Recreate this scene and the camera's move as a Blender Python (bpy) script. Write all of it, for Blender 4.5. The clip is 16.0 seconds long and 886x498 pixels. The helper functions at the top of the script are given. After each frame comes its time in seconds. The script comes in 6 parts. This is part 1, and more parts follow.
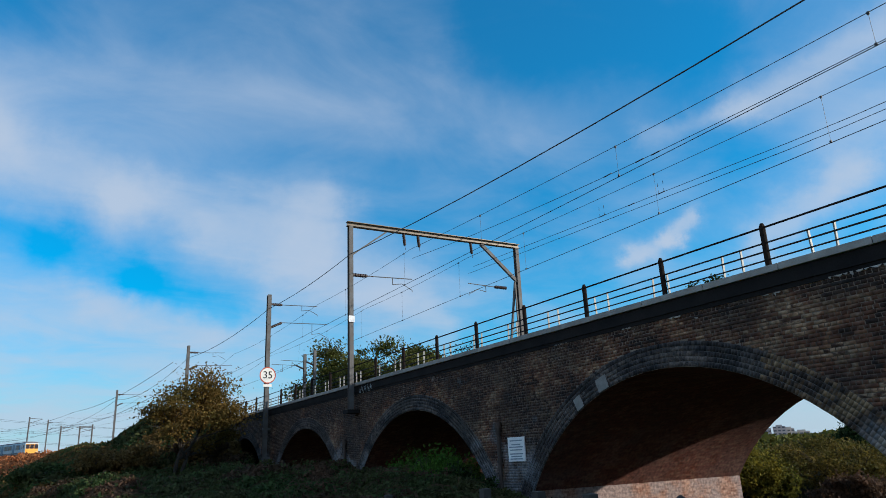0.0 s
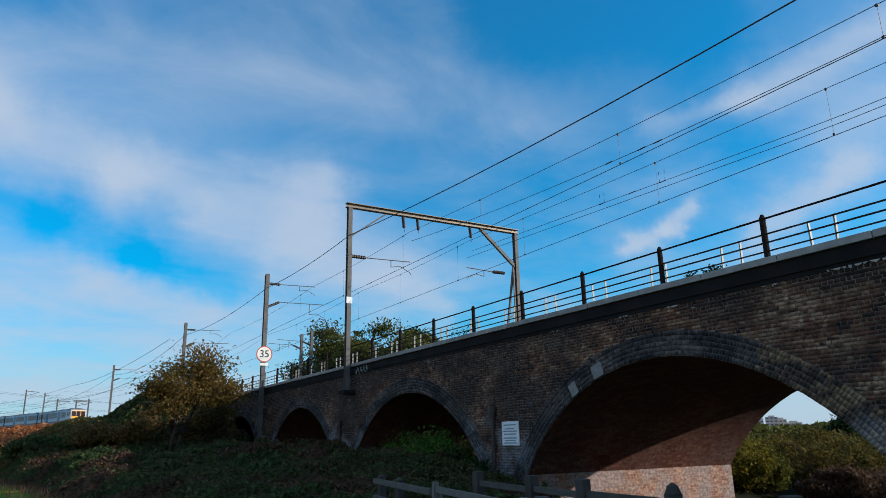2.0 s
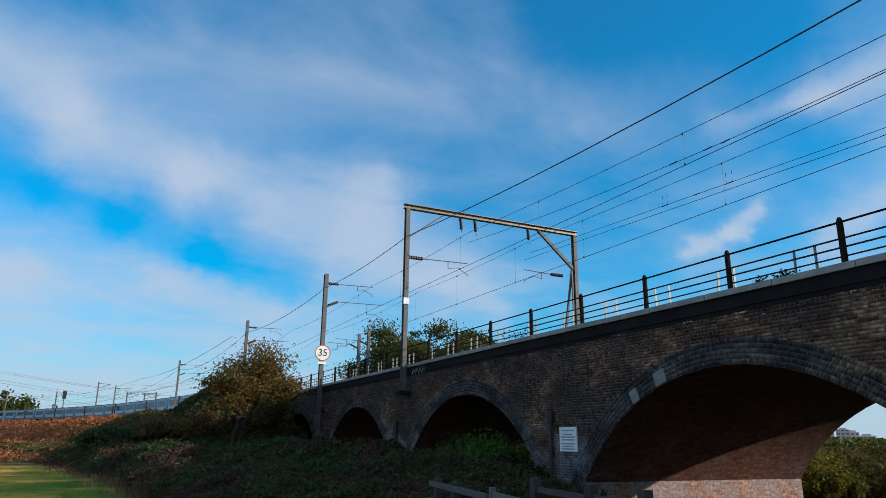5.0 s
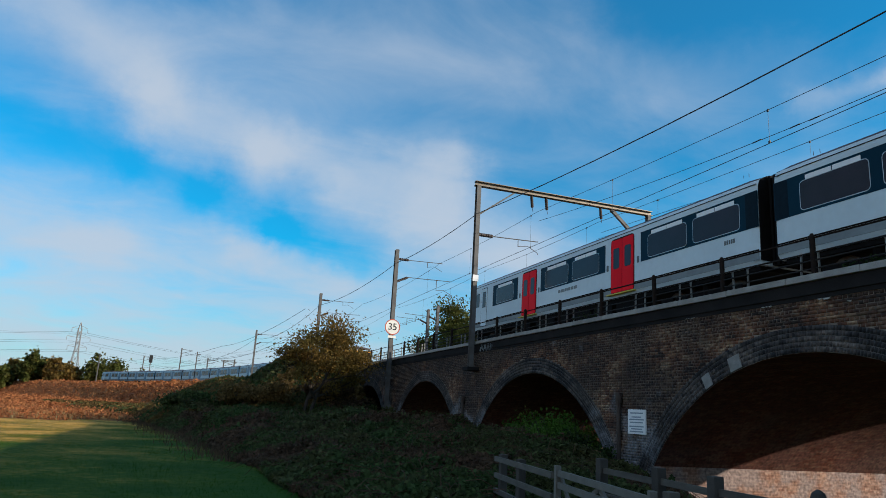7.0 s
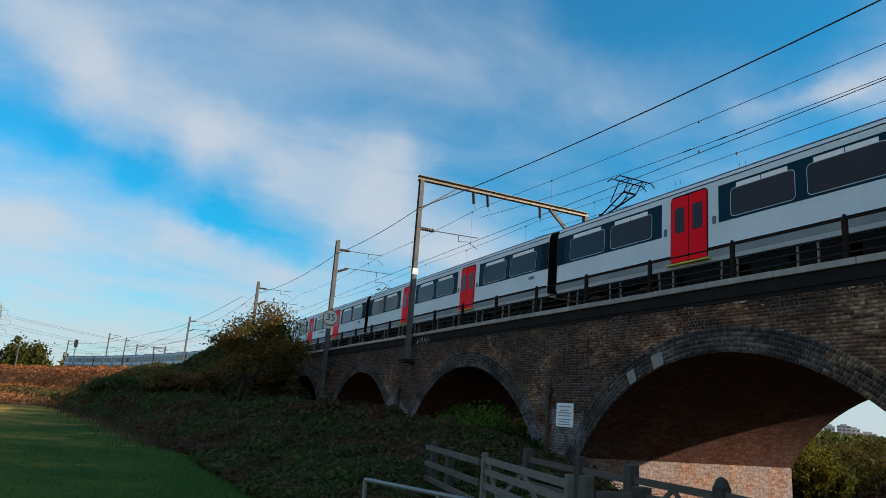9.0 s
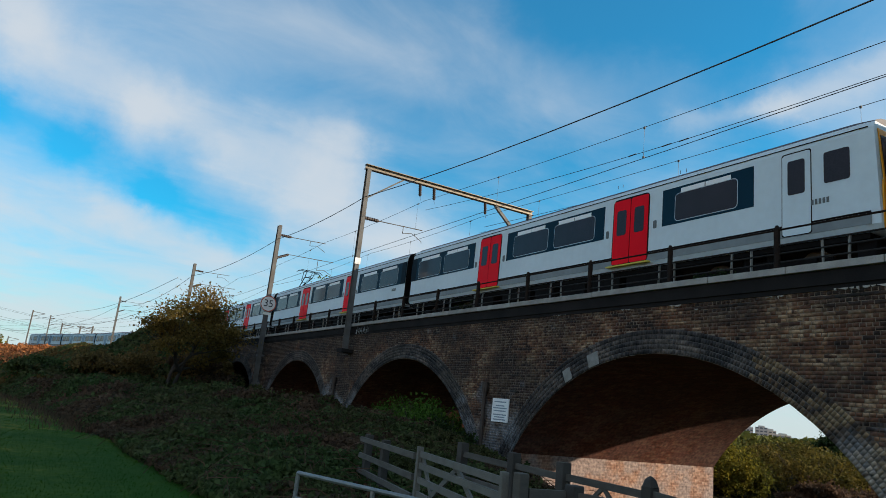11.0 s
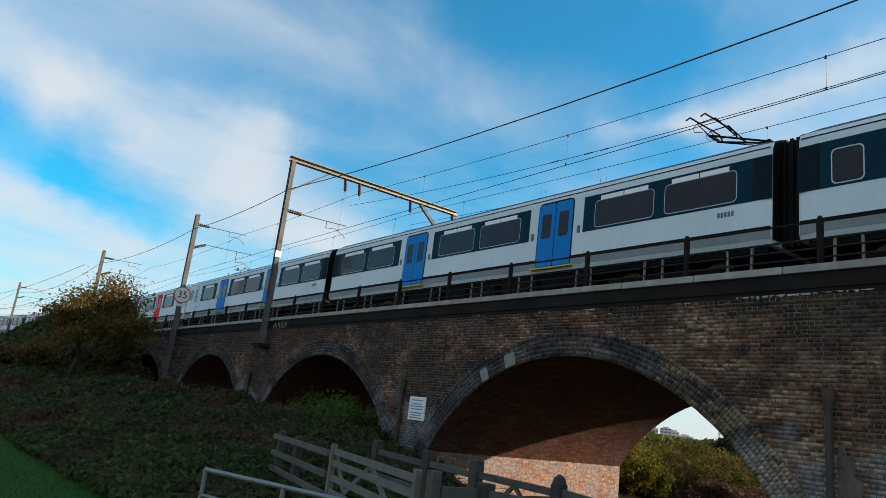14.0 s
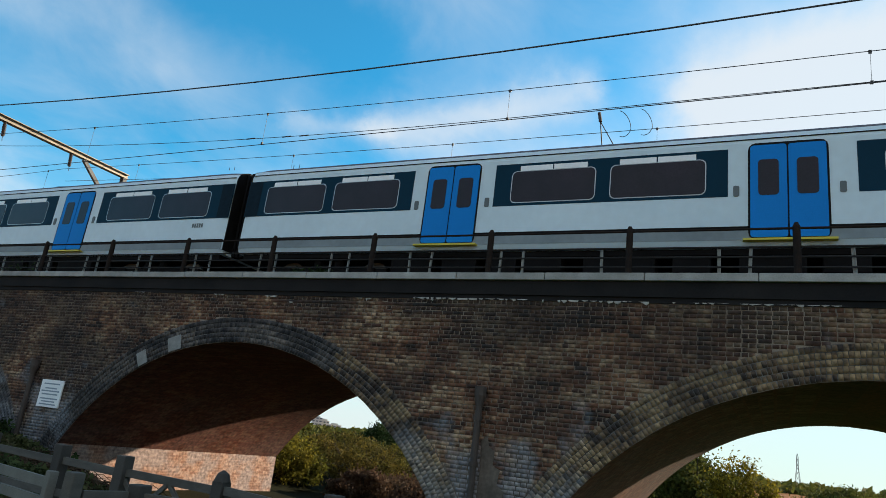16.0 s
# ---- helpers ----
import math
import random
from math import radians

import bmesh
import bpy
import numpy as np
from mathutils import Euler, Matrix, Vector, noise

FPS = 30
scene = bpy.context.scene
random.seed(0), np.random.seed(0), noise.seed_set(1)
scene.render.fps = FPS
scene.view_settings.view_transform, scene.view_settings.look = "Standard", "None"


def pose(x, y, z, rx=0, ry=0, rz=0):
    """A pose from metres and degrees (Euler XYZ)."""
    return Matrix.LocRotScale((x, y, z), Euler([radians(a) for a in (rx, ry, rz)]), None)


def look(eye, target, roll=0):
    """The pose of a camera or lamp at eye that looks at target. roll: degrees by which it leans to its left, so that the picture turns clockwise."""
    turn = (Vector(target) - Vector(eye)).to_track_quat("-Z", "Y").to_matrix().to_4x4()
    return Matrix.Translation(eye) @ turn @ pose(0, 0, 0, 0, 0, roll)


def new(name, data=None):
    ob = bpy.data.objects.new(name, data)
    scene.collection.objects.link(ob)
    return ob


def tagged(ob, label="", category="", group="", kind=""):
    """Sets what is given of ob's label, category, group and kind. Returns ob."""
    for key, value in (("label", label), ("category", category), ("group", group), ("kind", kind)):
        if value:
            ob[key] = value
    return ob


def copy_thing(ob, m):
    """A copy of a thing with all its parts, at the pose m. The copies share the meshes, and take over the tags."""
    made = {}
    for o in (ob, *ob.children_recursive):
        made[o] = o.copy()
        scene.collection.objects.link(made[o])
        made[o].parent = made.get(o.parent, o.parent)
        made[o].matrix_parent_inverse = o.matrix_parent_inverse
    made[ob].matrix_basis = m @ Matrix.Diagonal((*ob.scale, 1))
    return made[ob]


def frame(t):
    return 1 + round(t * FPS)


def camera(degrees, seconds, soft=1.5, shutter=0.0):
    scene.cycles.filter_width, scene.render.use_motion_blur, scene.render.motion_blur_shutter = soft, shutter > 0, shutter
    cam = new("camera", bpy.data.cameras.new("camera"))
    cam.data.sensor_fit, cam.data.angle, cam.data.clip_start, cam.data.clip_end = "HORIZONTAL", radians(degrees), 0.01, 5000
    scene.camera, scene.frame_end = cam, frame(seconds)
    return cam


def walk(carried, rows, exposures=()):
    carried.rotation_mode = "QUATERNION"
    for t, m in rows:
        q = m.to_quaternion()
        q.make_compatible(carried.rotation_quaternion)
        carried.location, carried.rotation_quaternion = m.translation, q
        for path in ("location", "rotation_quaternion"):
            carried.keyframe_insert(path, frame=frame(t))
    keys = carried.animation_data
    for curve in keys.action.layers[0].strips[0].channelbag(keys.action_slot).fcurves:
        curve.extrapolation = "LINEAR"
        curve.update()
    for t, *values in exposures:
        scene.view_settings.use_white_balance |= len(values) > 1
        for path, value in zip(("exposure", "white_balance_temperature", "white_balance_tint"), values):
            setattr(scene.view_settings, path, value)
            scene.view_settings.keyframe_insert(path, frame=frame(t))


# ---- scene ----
cam = camera(65.6, 16.0, soft=0.6)
PATH = [
    (0, (-0.039, 0.023, 1.822), (0.928, 1.676, 2.4), -2.5),
    (0.5, (-0.033, 0.046, 1.827), (0.937, 1.701, 2.394), -2.4),
    (1, (-0.042, 0.014, 1.819), (0.927, 1.676, 2.367), -2.4),
    (1.5, (-0.049, -0.014, 1.812), (0.922, 1.652, 2.346), -1.9),
    (2, (-0.034, 0.041, 1.826), (0.941, 1.704, 2.358), -1.1),
    (2.5, (-0.028, 0.062, 1.831), (0.945, 1.726, 2.367), -1.1),
    (3, (-0.047, -0.006, 1.814), (0.918, 1.662, 2.35), -1.1),
    (3.5, (-0.011, 0.126, 1.847), (0.946, 1.799, 2.381), -0.8),
    (4, (-0.012, 0.121, 1.846), (0.897, 1.82, 2.382), -0.2),
    (4.5, (0.001, 0.168, 1.857), (0.858, 1.894, 2.392), 0.3),
    (5, (0.002, 0.172, 1.858), (0.831, 1.911, 2.395), 0.7),
    (5.2, (0.024, 0.248, 1.879), (0.828, 2.001, 2.408), 1.8),
    (7.5, (-0.029, 0.058, 1.83), (0.604, 1.899, 2.289), 3.3),
    (8, (-0.051, -0.019, 1.811), (0.585, 1.822, 2.265), 4.1),
    (8.5, (-0.055, -0.035, 1.807), (0.622, 1.792, 2.258), 4.7),
    (9, (-0.087, -0.158, 1.777), (0.722, 1.612, 2.236), 4.3),
    (9.5, (-0.073, -0.107, 1.789), (0.823, 1.623, 2.242), 4.2),
    (9.7, (-0.107, -0.118, 1.79), (0.809, 1.604, 2.231), 4.2),
    (12, (-0.047, -0.009, 1.814), (0.93, 1.673, 2.277), 6.9),
    (12.5, (-0.068, -0.092, 1.793), (0.92, 1.583, 2.259), 7.2),
    (13, (-0.072, -0.107, 1.789), (0.981, 1.526, 2.263), 6.8),
    (13.5, (-0.067, -0.089, 1.794), (1.03, 1.516, 2.262), 6.8),
    (14, (-0.06, -0.059, 1.801), (1.082, 1.514, 2.271), 6.8),
    (14.5, (-0.059, -0.049, 1.804), (1.113, 1.5, 2.279), 7.0),
    (15, (-0.033, 0.052, 1.828), (1.144, 1.598, 2.304), 7.3),
    (15.5, (-0.024, 0.07, 1.832), (1.321, 1.466, 2.324), 7.1),
    (16, (0.154, 0.471, 1.826), (1.872, 1.335, 2.376), 7.1),
]
walk(cam, [(t, look(eye, target, roll)) for t, eye, target, roll in PATH],
     exposures=[(0.0, 0.06, 5820, 10), (5.0, 0.06, 5820, 10), (7.5, 0.12, 6300, 10), (9.0, 0.22, 6600, 10), (12.5, 0.42, 6950, 10), (14.5, 0.55, 7050, 10), (16.0, 0.65, 7050, 10)])

# ---- light and sky ----
SUN = Vector((0.745, -0.575, 0.335)).normalized()
world = bpy.data.worlds.new("sky")
scene.world = world
world.use_nodes = True
wn, wl = world.node_tree.nodes, world.node_tree.links
wn.clear()


def wnode(kind, **kw):
    n = wn.new(kind)
    for k, v in kw.items():
        n.inputs[k].default_value = v
    return n


w_out = wn.new("ShaderNodeOutputWorld")
w_bg = wn.new("ShaderNodeBackground")
w_bg.inputs["Strength"].default_value = 0.13
w_sky = wn.new("ShaderNodeTexSky")
w_sky.sky_type = "NISHITA"
w_sky.sun_disc = False
w_sky.sun_elevation = math.asin(SUN.z)
w_sky.sun_rotation = math.atan2(SUN.x, SUN.y)
w_sky.ozone_density = 3.0
w_sky.dust_density = 0.6
w_sat = wnode("ShaderNodeHueSaturation", Saturation=1.5, Value=1.22)
w_tint = wn.new("ShaderNodeMix")
w_tint.data_type, w_tint.blend_type = "RGBA", "MULTIPLY"
w_tint.inputs["Factor"].default_value = 1.0
w_tint.inputs["B"].default_value = (0.40, 0.98, 1.06, 1)
wl.new(w_sky.outputs[0], w_tint.inputs["A"])
wl.new(w_tint.outputs["Result"], w_sat.inputs["Color"])
w_tc = wn.new("ShaderNodeTexCoord")
w_sep = wn.new("ShaderNodeSeparateXYZ")
wl.new(w_tc.outputs["Generated"], w_sep.inputs[0])


def wmath(op, a, b=None, c=None):
    n = wn.new("ShaderNodeMath")
    n.operation = op
    for i, v in enumerate((a, b, c)):
        if v is None:
            continue
        if isinstance(v, (int, float)):
            n.inputs[i].default_value = v
        else:
            wl.new(v, n.inputs[i])
    return n.outputs[0]


# clouds lie on a high flat layer: the direction is thrown onto a plane
w_den = wmath("ADD", wmath("MAXIMUM", w_sep.outputs[2], 0.0), 0.16)
w_u = wmath("DIVIDE", w_sep.outputs[0], w_den)
w_v = wmath("DIVIDE", w_sep.outputs[1], w_den)
w_uv = wn.new("ShaderNodeCombineXYZ")
wl.new(w_u, w_uv.inputs[0])
wl.new(w_v, w_uv.inputs[1])
w_map = wn.new("ShaderNodeMapping")
w_map.inputs["Rotation"].default_value = (0, 0, radians(-28))
w_map.inputs["Scale"].default_value = (0.8, 1.05, 1.0)
w_map.inputs["Location"].default_value = (2.35, 0.9, 0.0)
wl.new(w_uv.outputs[0], w_map.inputs[0])
w_n1 = wnode("ShaderNodeTexNoise", Scale=1.1, Detail=6.0, Roughness=0.5, Distortion=0.35)
wl.new(w_map.outputs[0], w_n1.inputs["Vector"])
w_n2 = wnode("ShaderNodeTexNoise", Scale=3.2, Detail=7.0, Roughness=0.58, Distortion=0.5)
wl.new(w_map.outputs[0], w_n2.inputs["Vector"])
w_mix = wmath("ADD", wmath("MULTIPLY_ADD", w_n1.outputs[0], 0.42, 0.11), wmath("MULTIPLY", w_n2.outputs[0], 0.30))


def lobe(az, el, width, gain):
    """A broad bank of cloud (or a clearing) about one direction of the sky."""
    a, e = radians(az), radians(el)
    n = wn.new("ShaderNodeVectorMath")
    n.operation = "DISTANCE"
    n.inputs[1].default_value = (math.cos(a) * math.cos(e), math.sin(a) * math.cos(e), math.sin(e))
    wl.new(w_tc.outputs["Generated"], n.inputs[0])
    r = wmath("DIVIDE", n.outputs["Value"], width)
    return wmath("MULTIPLY", wmath("POWER", 2.718, wmath("MULTIPLY", wmath("MULTIPLY", r, r), -1.0)), gain)


# azimuth and height of each direction, in degrees, a little stirred so that the banks fray
w_az = wmath("MULTIPLY", wmath("ARCTAN2", w_sep.outputs[1], w_sep.outputs[0]), 57.2958 * 0.93)
w_el = wmath("MULTIPLY", wmath("ARCSINE", w_sep.outputs[2]), 57.2958)
w_dir = wn.new("ShaderNodeCombineXYZ")
wl.new(w_az, w_dir.inputs[0])
wl.new(w_el, w_dir.inputs[1])


def wvec(op, a, b):
    n = wn.new("ShaderNodeVectorMath")
    n.operation = op
    for i, v in enumerate((a, b)):
        if isinstance(v, tuple):
            n.inputs[i].default_value = v
        else:
            wl.new(v, n.inputs[i])
    return n


w_stir = wnode("ShaderNodeTexNoise", Scale=0.16, Detail=7.0, Roughness=0.62)
wl.new(w_dir.outputs[0], w_stir.inputs["Vector"])
w_p = wvec("ADD", w_dir.outputs[0], wvec("MULTIPLY", wvec("SUBTRACT", w_stir.outputs["Color"], (0.5, 0.5, 0.5)).outputs[0], (7.0, 4.0, 0.0)).outputs[0]).outputs[0]


def streak(az0, el0, az1, el1, width, gain):
    """A long bank of cloud, or a clearing, between two directions of the sky."""
    a, d = (az0 * 0.93, el0, 0.0), ((az1 - az0) * 0.93, el1 - el0, 0.0)
    q = d[0] ** 2 + d[1] ** 2
    off = wvec("SUBTRACT", w_p, a).outputs[0]
    t = wmath("MULTIPLY", wvec("DOT_PRODUCT", off, d).outputs["Value"], 1 / q)
    t.node.use_clamp = True
    along = wn.new("ShaderNodeVectorMath")
    along.operation = "SCALE"
    along.inputs[0].default_value = d
    wl.new(t, along.inputs["Scale"])
    r = wmath("DIVIDE", wvec("DISTANCE", off, along.outputs[0]).outputs["Value"], width)
    return wmath("MULTIPLY", wmath("POWER", 2.718, wmath("MULTIPLY", wmath("MULTIPLY", r, r), -1.0)), gain)


w_sum = w_mix
for bank in ((106, 28, 95, 22.7, 2.8, 0.15), (95, 22.3, 86, 20.4, 2.5, 0.19), (86, 20.2, 71, 20, 2.6, 0.19), (79, 17.6, 70, 16.2, 2.1, 0.16), (71, 19, 64, 15, 3.2, 0.15), (98, 28, 70, 25, 4.5, 0.07),
             (108, 18.6, 97, 17.4, 1.9, -0.12), (97, 17.3, 91, 15.9, 1.6, -0.12), (91, 15.9, 84.5, 14.2, 1.5, -0.12), (84.5, 14.2, 77.5, 11.6, 1.3, -0.14),
             (108, 12.5, 98, 11, 2.4, 0.12), (98, 10.2, 87, 12, 2.0, 0.12), (87, 12, 79, 10.2, 1.7, 0.11), (100, 6.5, 78, 7, 2.4, 0.06), (73, 14.5, 61, 11.2, 2.0, 0.13),
             (55, 34, 36, 31, 3.5, -0.13), (58, 10, 48, 13.5, 2.2, -0.06), (107, 32, 93, 33, 3.0, -0.10), (62, 29, 50, 25, 4.5, 0.06), (80, 30, 66, 27, 2.5, 0.04),
             (41, 24, 33.5, 24.6, 1.0, 0.12), (33.5, 24.6, 16, 30, 1.8, 0.20), (44.5, 15.2, 41, 15.8, 0.7, 0.24), (41, 16.4, 38, 17.5, 0.7, 0.24), (34, 15, 27, 18.5, 1.5, 0.22), (27, 21, 16, 23, 3.5, 0.14),
             (4, 29, -8, 31, 3.5, 0.32), (0, 25, -10, 25, 5.0, 0.28), (50, 21, 43, 21, 2.0, -0.05)):
    w_sum = wmath("ADD", w_sum, streak(*bank))
# the third bank is out of view, added to light the near wall neutrally
for bank in ((-38, 18, 0.5, 0.25), (0, 2, 0.35, 0.30), (205, 38, 1.0, 0.30)):
    w_sum = wmath("ADD", w_sum, lobe(*bank))
# pale haze towards the horizon
w_sum = wmath("ADD", w_sum, wmath("MULTIPLY", wmath("POWER", 2.718, wmath("MULTIPLY", wmath("MAXIMUM", w_sep.outputs[2], 0.0), -6.5)), 0.50))
w_ramp = wn.new("ShaderNodeValToRGB")
w_ramp.color_ramp.interpolation = "EASE"
w_ramp.color_ramp.elements[0].position, w_ramp.color_ramp.elements[1].position = 0.40, 0.93
w_ramp.color_ramp.elements[0].color, w_ramp.color_ramp.elements[1].color = (0.04, 0.04, 0.04, 1), (0.9, 0.9, 0.9, 1)
wl.new(w_sum, w_ramp.inputs[0])
w_cloud = wn.new("ShaderNodeMix")
w_cloud.data_type = "RGBA"
w_cloud.inputs["B"].default_value = (3.95, 4.35, 4.85, 1)
wl.new(w_ramp.outputs[0], w_cloud.inputs["Factor"])
wl.new(w_sat.outputs[0], w_cloud.inputs["A"])
wl.new(w_cloud.outputs["Result"], w_bg.inputs["Color"])
wl.new(w_bg.outputs[0], w_out.inputs[0])

sun = new("sun", bpy.data.lights.new("sun", "SUN"))
sun.data.energy, sun.data.angle, sun.data.color = 5.0, radians(0.6), (1.0, 0.86, 0.68)
sun.matrix_world = look((0, 0, 60), Vector((0, 0, 60)) - SUN)
scene.view_settings.exposure = 0.0

# ---- materials ----


def mat(name, base, rough=0.8, metal=0.0, vary=0.25, scale=3.0, fine=40.0, bump=0.0, second=None, blend=0.5, island=0.0, objrand=0.0, spec=0.5, coat=0.0, through_leaf=0.0, stretch=(1, 1, 1), emit=None):
    """Painted or natural surface: a base colour that drifts at two scales, with fine relief."""
    m = bpy.data.materials.new(name)
    m.use_nodes = True
    nt = m.node_tree
    N, L = nt.nodes, nt.links
    b = N["Principled BSDF"]
    b.inputs["Roughness"].default_value, b.inputs["Metallic"].default_value = rough, metal
    b.inputs["Specular IOR Level"].default_value, b.inputs["Coat Weight"].default_value = spec, coat
    tc = N.new("ShaderNodeTexCoord")
    mp = N.new("ShaderNodeMapping")
    mp.inputs["Scale"].default_value = stretch
    L.new(tc.outputs["Object"], mp.inputs[0])
    n1, n2 = N.new("ShaderNodeTexNoise"), N.new("ShaderNodeTexNoise")
    n1.inputs["Scale"].default_value, n2.inputs["Scale"].default_value = scale, fine
    n1.inputs["Detail"].default_value, n2.inputs["Detail"].default_value = 5, 3
    for n in (n1, n2):
        L.new(mp.outputs[0], n.inputs["Vector"])
    ramp = N.new("ShaderNodeMapRange")
    ramp.inputs["From Min"].default_value, ramp.inputs["From Max"].default_value = 0.5 - 0.35 * (1.05 - blend), 0.5 + 0.35 * (1.05 - blend)
    L.new(n1.outputs[0], ramp.inputs[0])
    mix = N.new("ShaderNodeMix")
    mix.data_type = "RGBA"
    mix.inputs["A"].default_value = (*base, 1)
    mix.inputs["B"].default_value = (*(second or [min(1, c * (1 - vary)) for c in base]), 1)
    L.new(ramp.outputs[0], mix.inputs["Factor"])
    value = N.new("ShaderNodeMath")
    value.operation = "MULTIPLY_ADD"
    value.inputs[1].default_value, value.inputs[2].default_value = vary * 1.6, 1 - vary * 0.8
    L.new(n2.outputs[0], value.inputs[0])
    out = value.outputs[0]
    for amount, kind, sock in ((island, "ShaderNodeNewGeometry", "Random Per Island"), (objrand, "ShaderNodeObjectInfo", "Random")):
        if amount:
            g, k = N.new(kind), N.new("ShaderNodeMath")
            k.operation = "MULTIPLY_ADD"
            k.inputs[1].default_value, k.inputs[2].default_value = 2 * amount, 1 - amount
            L.new(g.outputs[sock], k.inputs[0])
            j = N.new("ShaderNodeMath")
            j.operation = "MULTIPLY"
            L.new(out, j.inputs[0])
            L.new(k.outputs[0], j.inputs[1])
            out = j.outputs[0]
    hs = N.new("ShaderNodeHueSaturation")
    L.new(mix.outputs["Result"], hs.inputs["Color"])
    L.new(out, hs.inputs["Value"])
    L.new(hs.outputs[0], b.inputs["Base Color"])
    if bump:
        bp = N.new("ShaderNodeBump")
        bp.inputs["Strength"].default_value, bp.inputs["Distance"].default_value = min(1, bump * 8), bump
        L.new(n2.outputs[0], bp.inputs["Height"])
        L.new(bp.outputs[0], b.inputs["Normal"])
    if through_leaf:
        tr = N.new("ShaderNodeBsdfTranslucent")
        ms = N.new("ShaderNodeMixShader")
        ms.inputs[0].default_value = through_leaf
        L.new(hs.outputs[0], tr.inputs["Color"])
        L.new(b.outputs[0], ms.inputs[1])
        L.new(tr.outputs[0], ms.inputs[2])
        L.new(ms.outputs[0], N["Material Output"].inputs[0])
    if emit:
        b.inputs["Emission Color"].default_value, b.inputs["Emission Strength"].default_value = (*emit[:3], 1), emit[3]
    return m


def brick_mat(name, rand, reds, soot, joints=False, white=0.55, spread=0.46):
    """Weathered stock brick: each brick its own tone, soot and lime runs in large drifts. joints: courses for what lies far off."""
    m = bpy.data.materials.new(name)
    m.use_nodes = True
    nt = m.node_tree
    N, L = nt.nodes, nt.links
    b = N["Principled BSDF"]
    b.inputs["Roughness"].default_value, b.inputs["Specular IOR Level"].default_value = 0.92, 0.25
    tc = N.new("ShaderNodeTexCoord")
    ramp = N.new("ShaderNodeValToRGB")
    cr = ramp.color_ramp
    for i, c in enumerate(reds):
        e = cr.elements[i] if i < 2 else cr.elements.new(0.5)
        e.color = (*c, 1)
    for i, e in enumerate(cr.elements):
        e.position = i / (len(reds) - 1)
    if joints:
        sw = N.new("ShaderNodeSeparateXYZ")
        L.new(tc.outputs["Object"], sw.inputs[0])
        ad = N.new("ShaderNodeMath")
        ad.operation = "ADD"
        L.new(sw.outputs[0], ad.inputs[0])
        L.new(sw.outputs[1], ad.inputs[1])
        cb = N.new("ShaderNodeCombineXYZ")
        L.new(ad.outputs[0], cb.inputs[0])
        L.new(sw.outputs[2], cb.inputs[1])
        bt = N.new("ShaderNodeTexBrick")
        bt.inputs["Scale"].default_value, bt.inputs["Brick Width"].default_value, bt.inputs["Row Height"].default_value = 1.0, 0.235, 0.075
        bt.inputs["Mortar Size"].default_value = 0.007
        bt.inputs["Color1"].default_value, bt.inputs["Color2"].default_value, bt.inputs["Mortar"].default_value = (0, 0, 0, 1), (0.72, 0.72, 0.72, 1), (1, 1, 1, 1)
        L.new(cb.outputs[0], bt.inputs["Vector"])
        L.new(bt.outputs["Color"], ramp.inputs[0])
    else:
        g = N.new("ShaderNodeObjectInfo" if rand == "object" else "ShaderNodeNewGeometry")
        ng, gp, mg, ma, mb = (N.new("ShaderNode" + k) for k in ("TexNoise", "NewGeometry", "Mapping", "Math", "Math"))
        mg.inputs["Scale"].default_value = (0.9, 0.9, 2.2)
        L.new(gp.outputs["Position"], mg.inputs[0])
        L.new(mg.outputs[0], ng.inputs["Vector"])
        ng.inputs["Scale"].default_value, ng.inputs["Detail"].default_value, ng.inputs["Roughness"].default_value = 0.9, 5, 0.65
        ma.operation = mb.operation = "MULTIPLY_ADD"
        ma.inputs[1].default_value, ma.inputs[2].default_value = 3.1, -1.17 - spread * 0.4
        L.new(ng.outputs[0], ma.inputs[0])
        mb.inputs[1].default_value = spread
        L.new(g.outputs["Random" if rand == "object" else "Random Per Island"], mb.inputs[0])
        L.new(ma.outputs[0], mb.inputs[2])
        L.new(mb.outputs[0], ramp.inputs[0])
    n1, n2, n3 = (N.new("ShaderNodeTexNoise") for _ in range(3))
    geo = N.new("ShaderNodeNewGeometry")
    for n, s, d in ((n1, 0.45, 6), (n2, 11, 7), (n3, 1.3, 7)):
        n.inputs["Scale"].default_value, n.inputs["Detail"].default_value = s, d
        L.new(geo.outputs["Position"], n.inputs["Vector"])
    r1 = N.new("ShaderNodeMapRange")
    r1.inputs["From Min"].default_value, r1.inputs["From Max"].default_value, r1.inputs["To Min"].default_value, r1.inputs["To Max"].default_value = 0.40, 0.62, 0.0, soot
    # soot runs down from the string course, lime blooms on the lower courses
    sz = N.new("ShaderNodeSeparateXYZ")
    L.new(geo.outputs["Position"], sz.inputs[0])
    runs, bloom, s1, s3 = N.new("ShaderNodeMapRange"), N.new("ShaderNodeMapRange"), N.new("ShaderNodeMath"), N.new("ShaderNodeMath")
    for r, lo, hi, top in ((runs, 3.7, 4.65, 0.13), (bloom, 3.1, 1.4, 0.26)):
        r.inputs["From Min"].default_value, r.inputs["From Max"].default_value, r.inputs["To Max"].default_value = lo, hi, top
        L.new(sz.outputs[2], r.inputs[0])
    L.new(n1.outputs[0], s1.inputs[0])
    L.new(runs.outputs[0], s1.inputs[1])
    L.new(n3.outputs[0], s3.inputs[0])
    L.new(bloom.outputs[0], s3.inputs[1])
    # the older arches up the line are blacker
    older, s4 = N.new("ShaderNodeMapRange"), N.new("ShaderNodeMath")
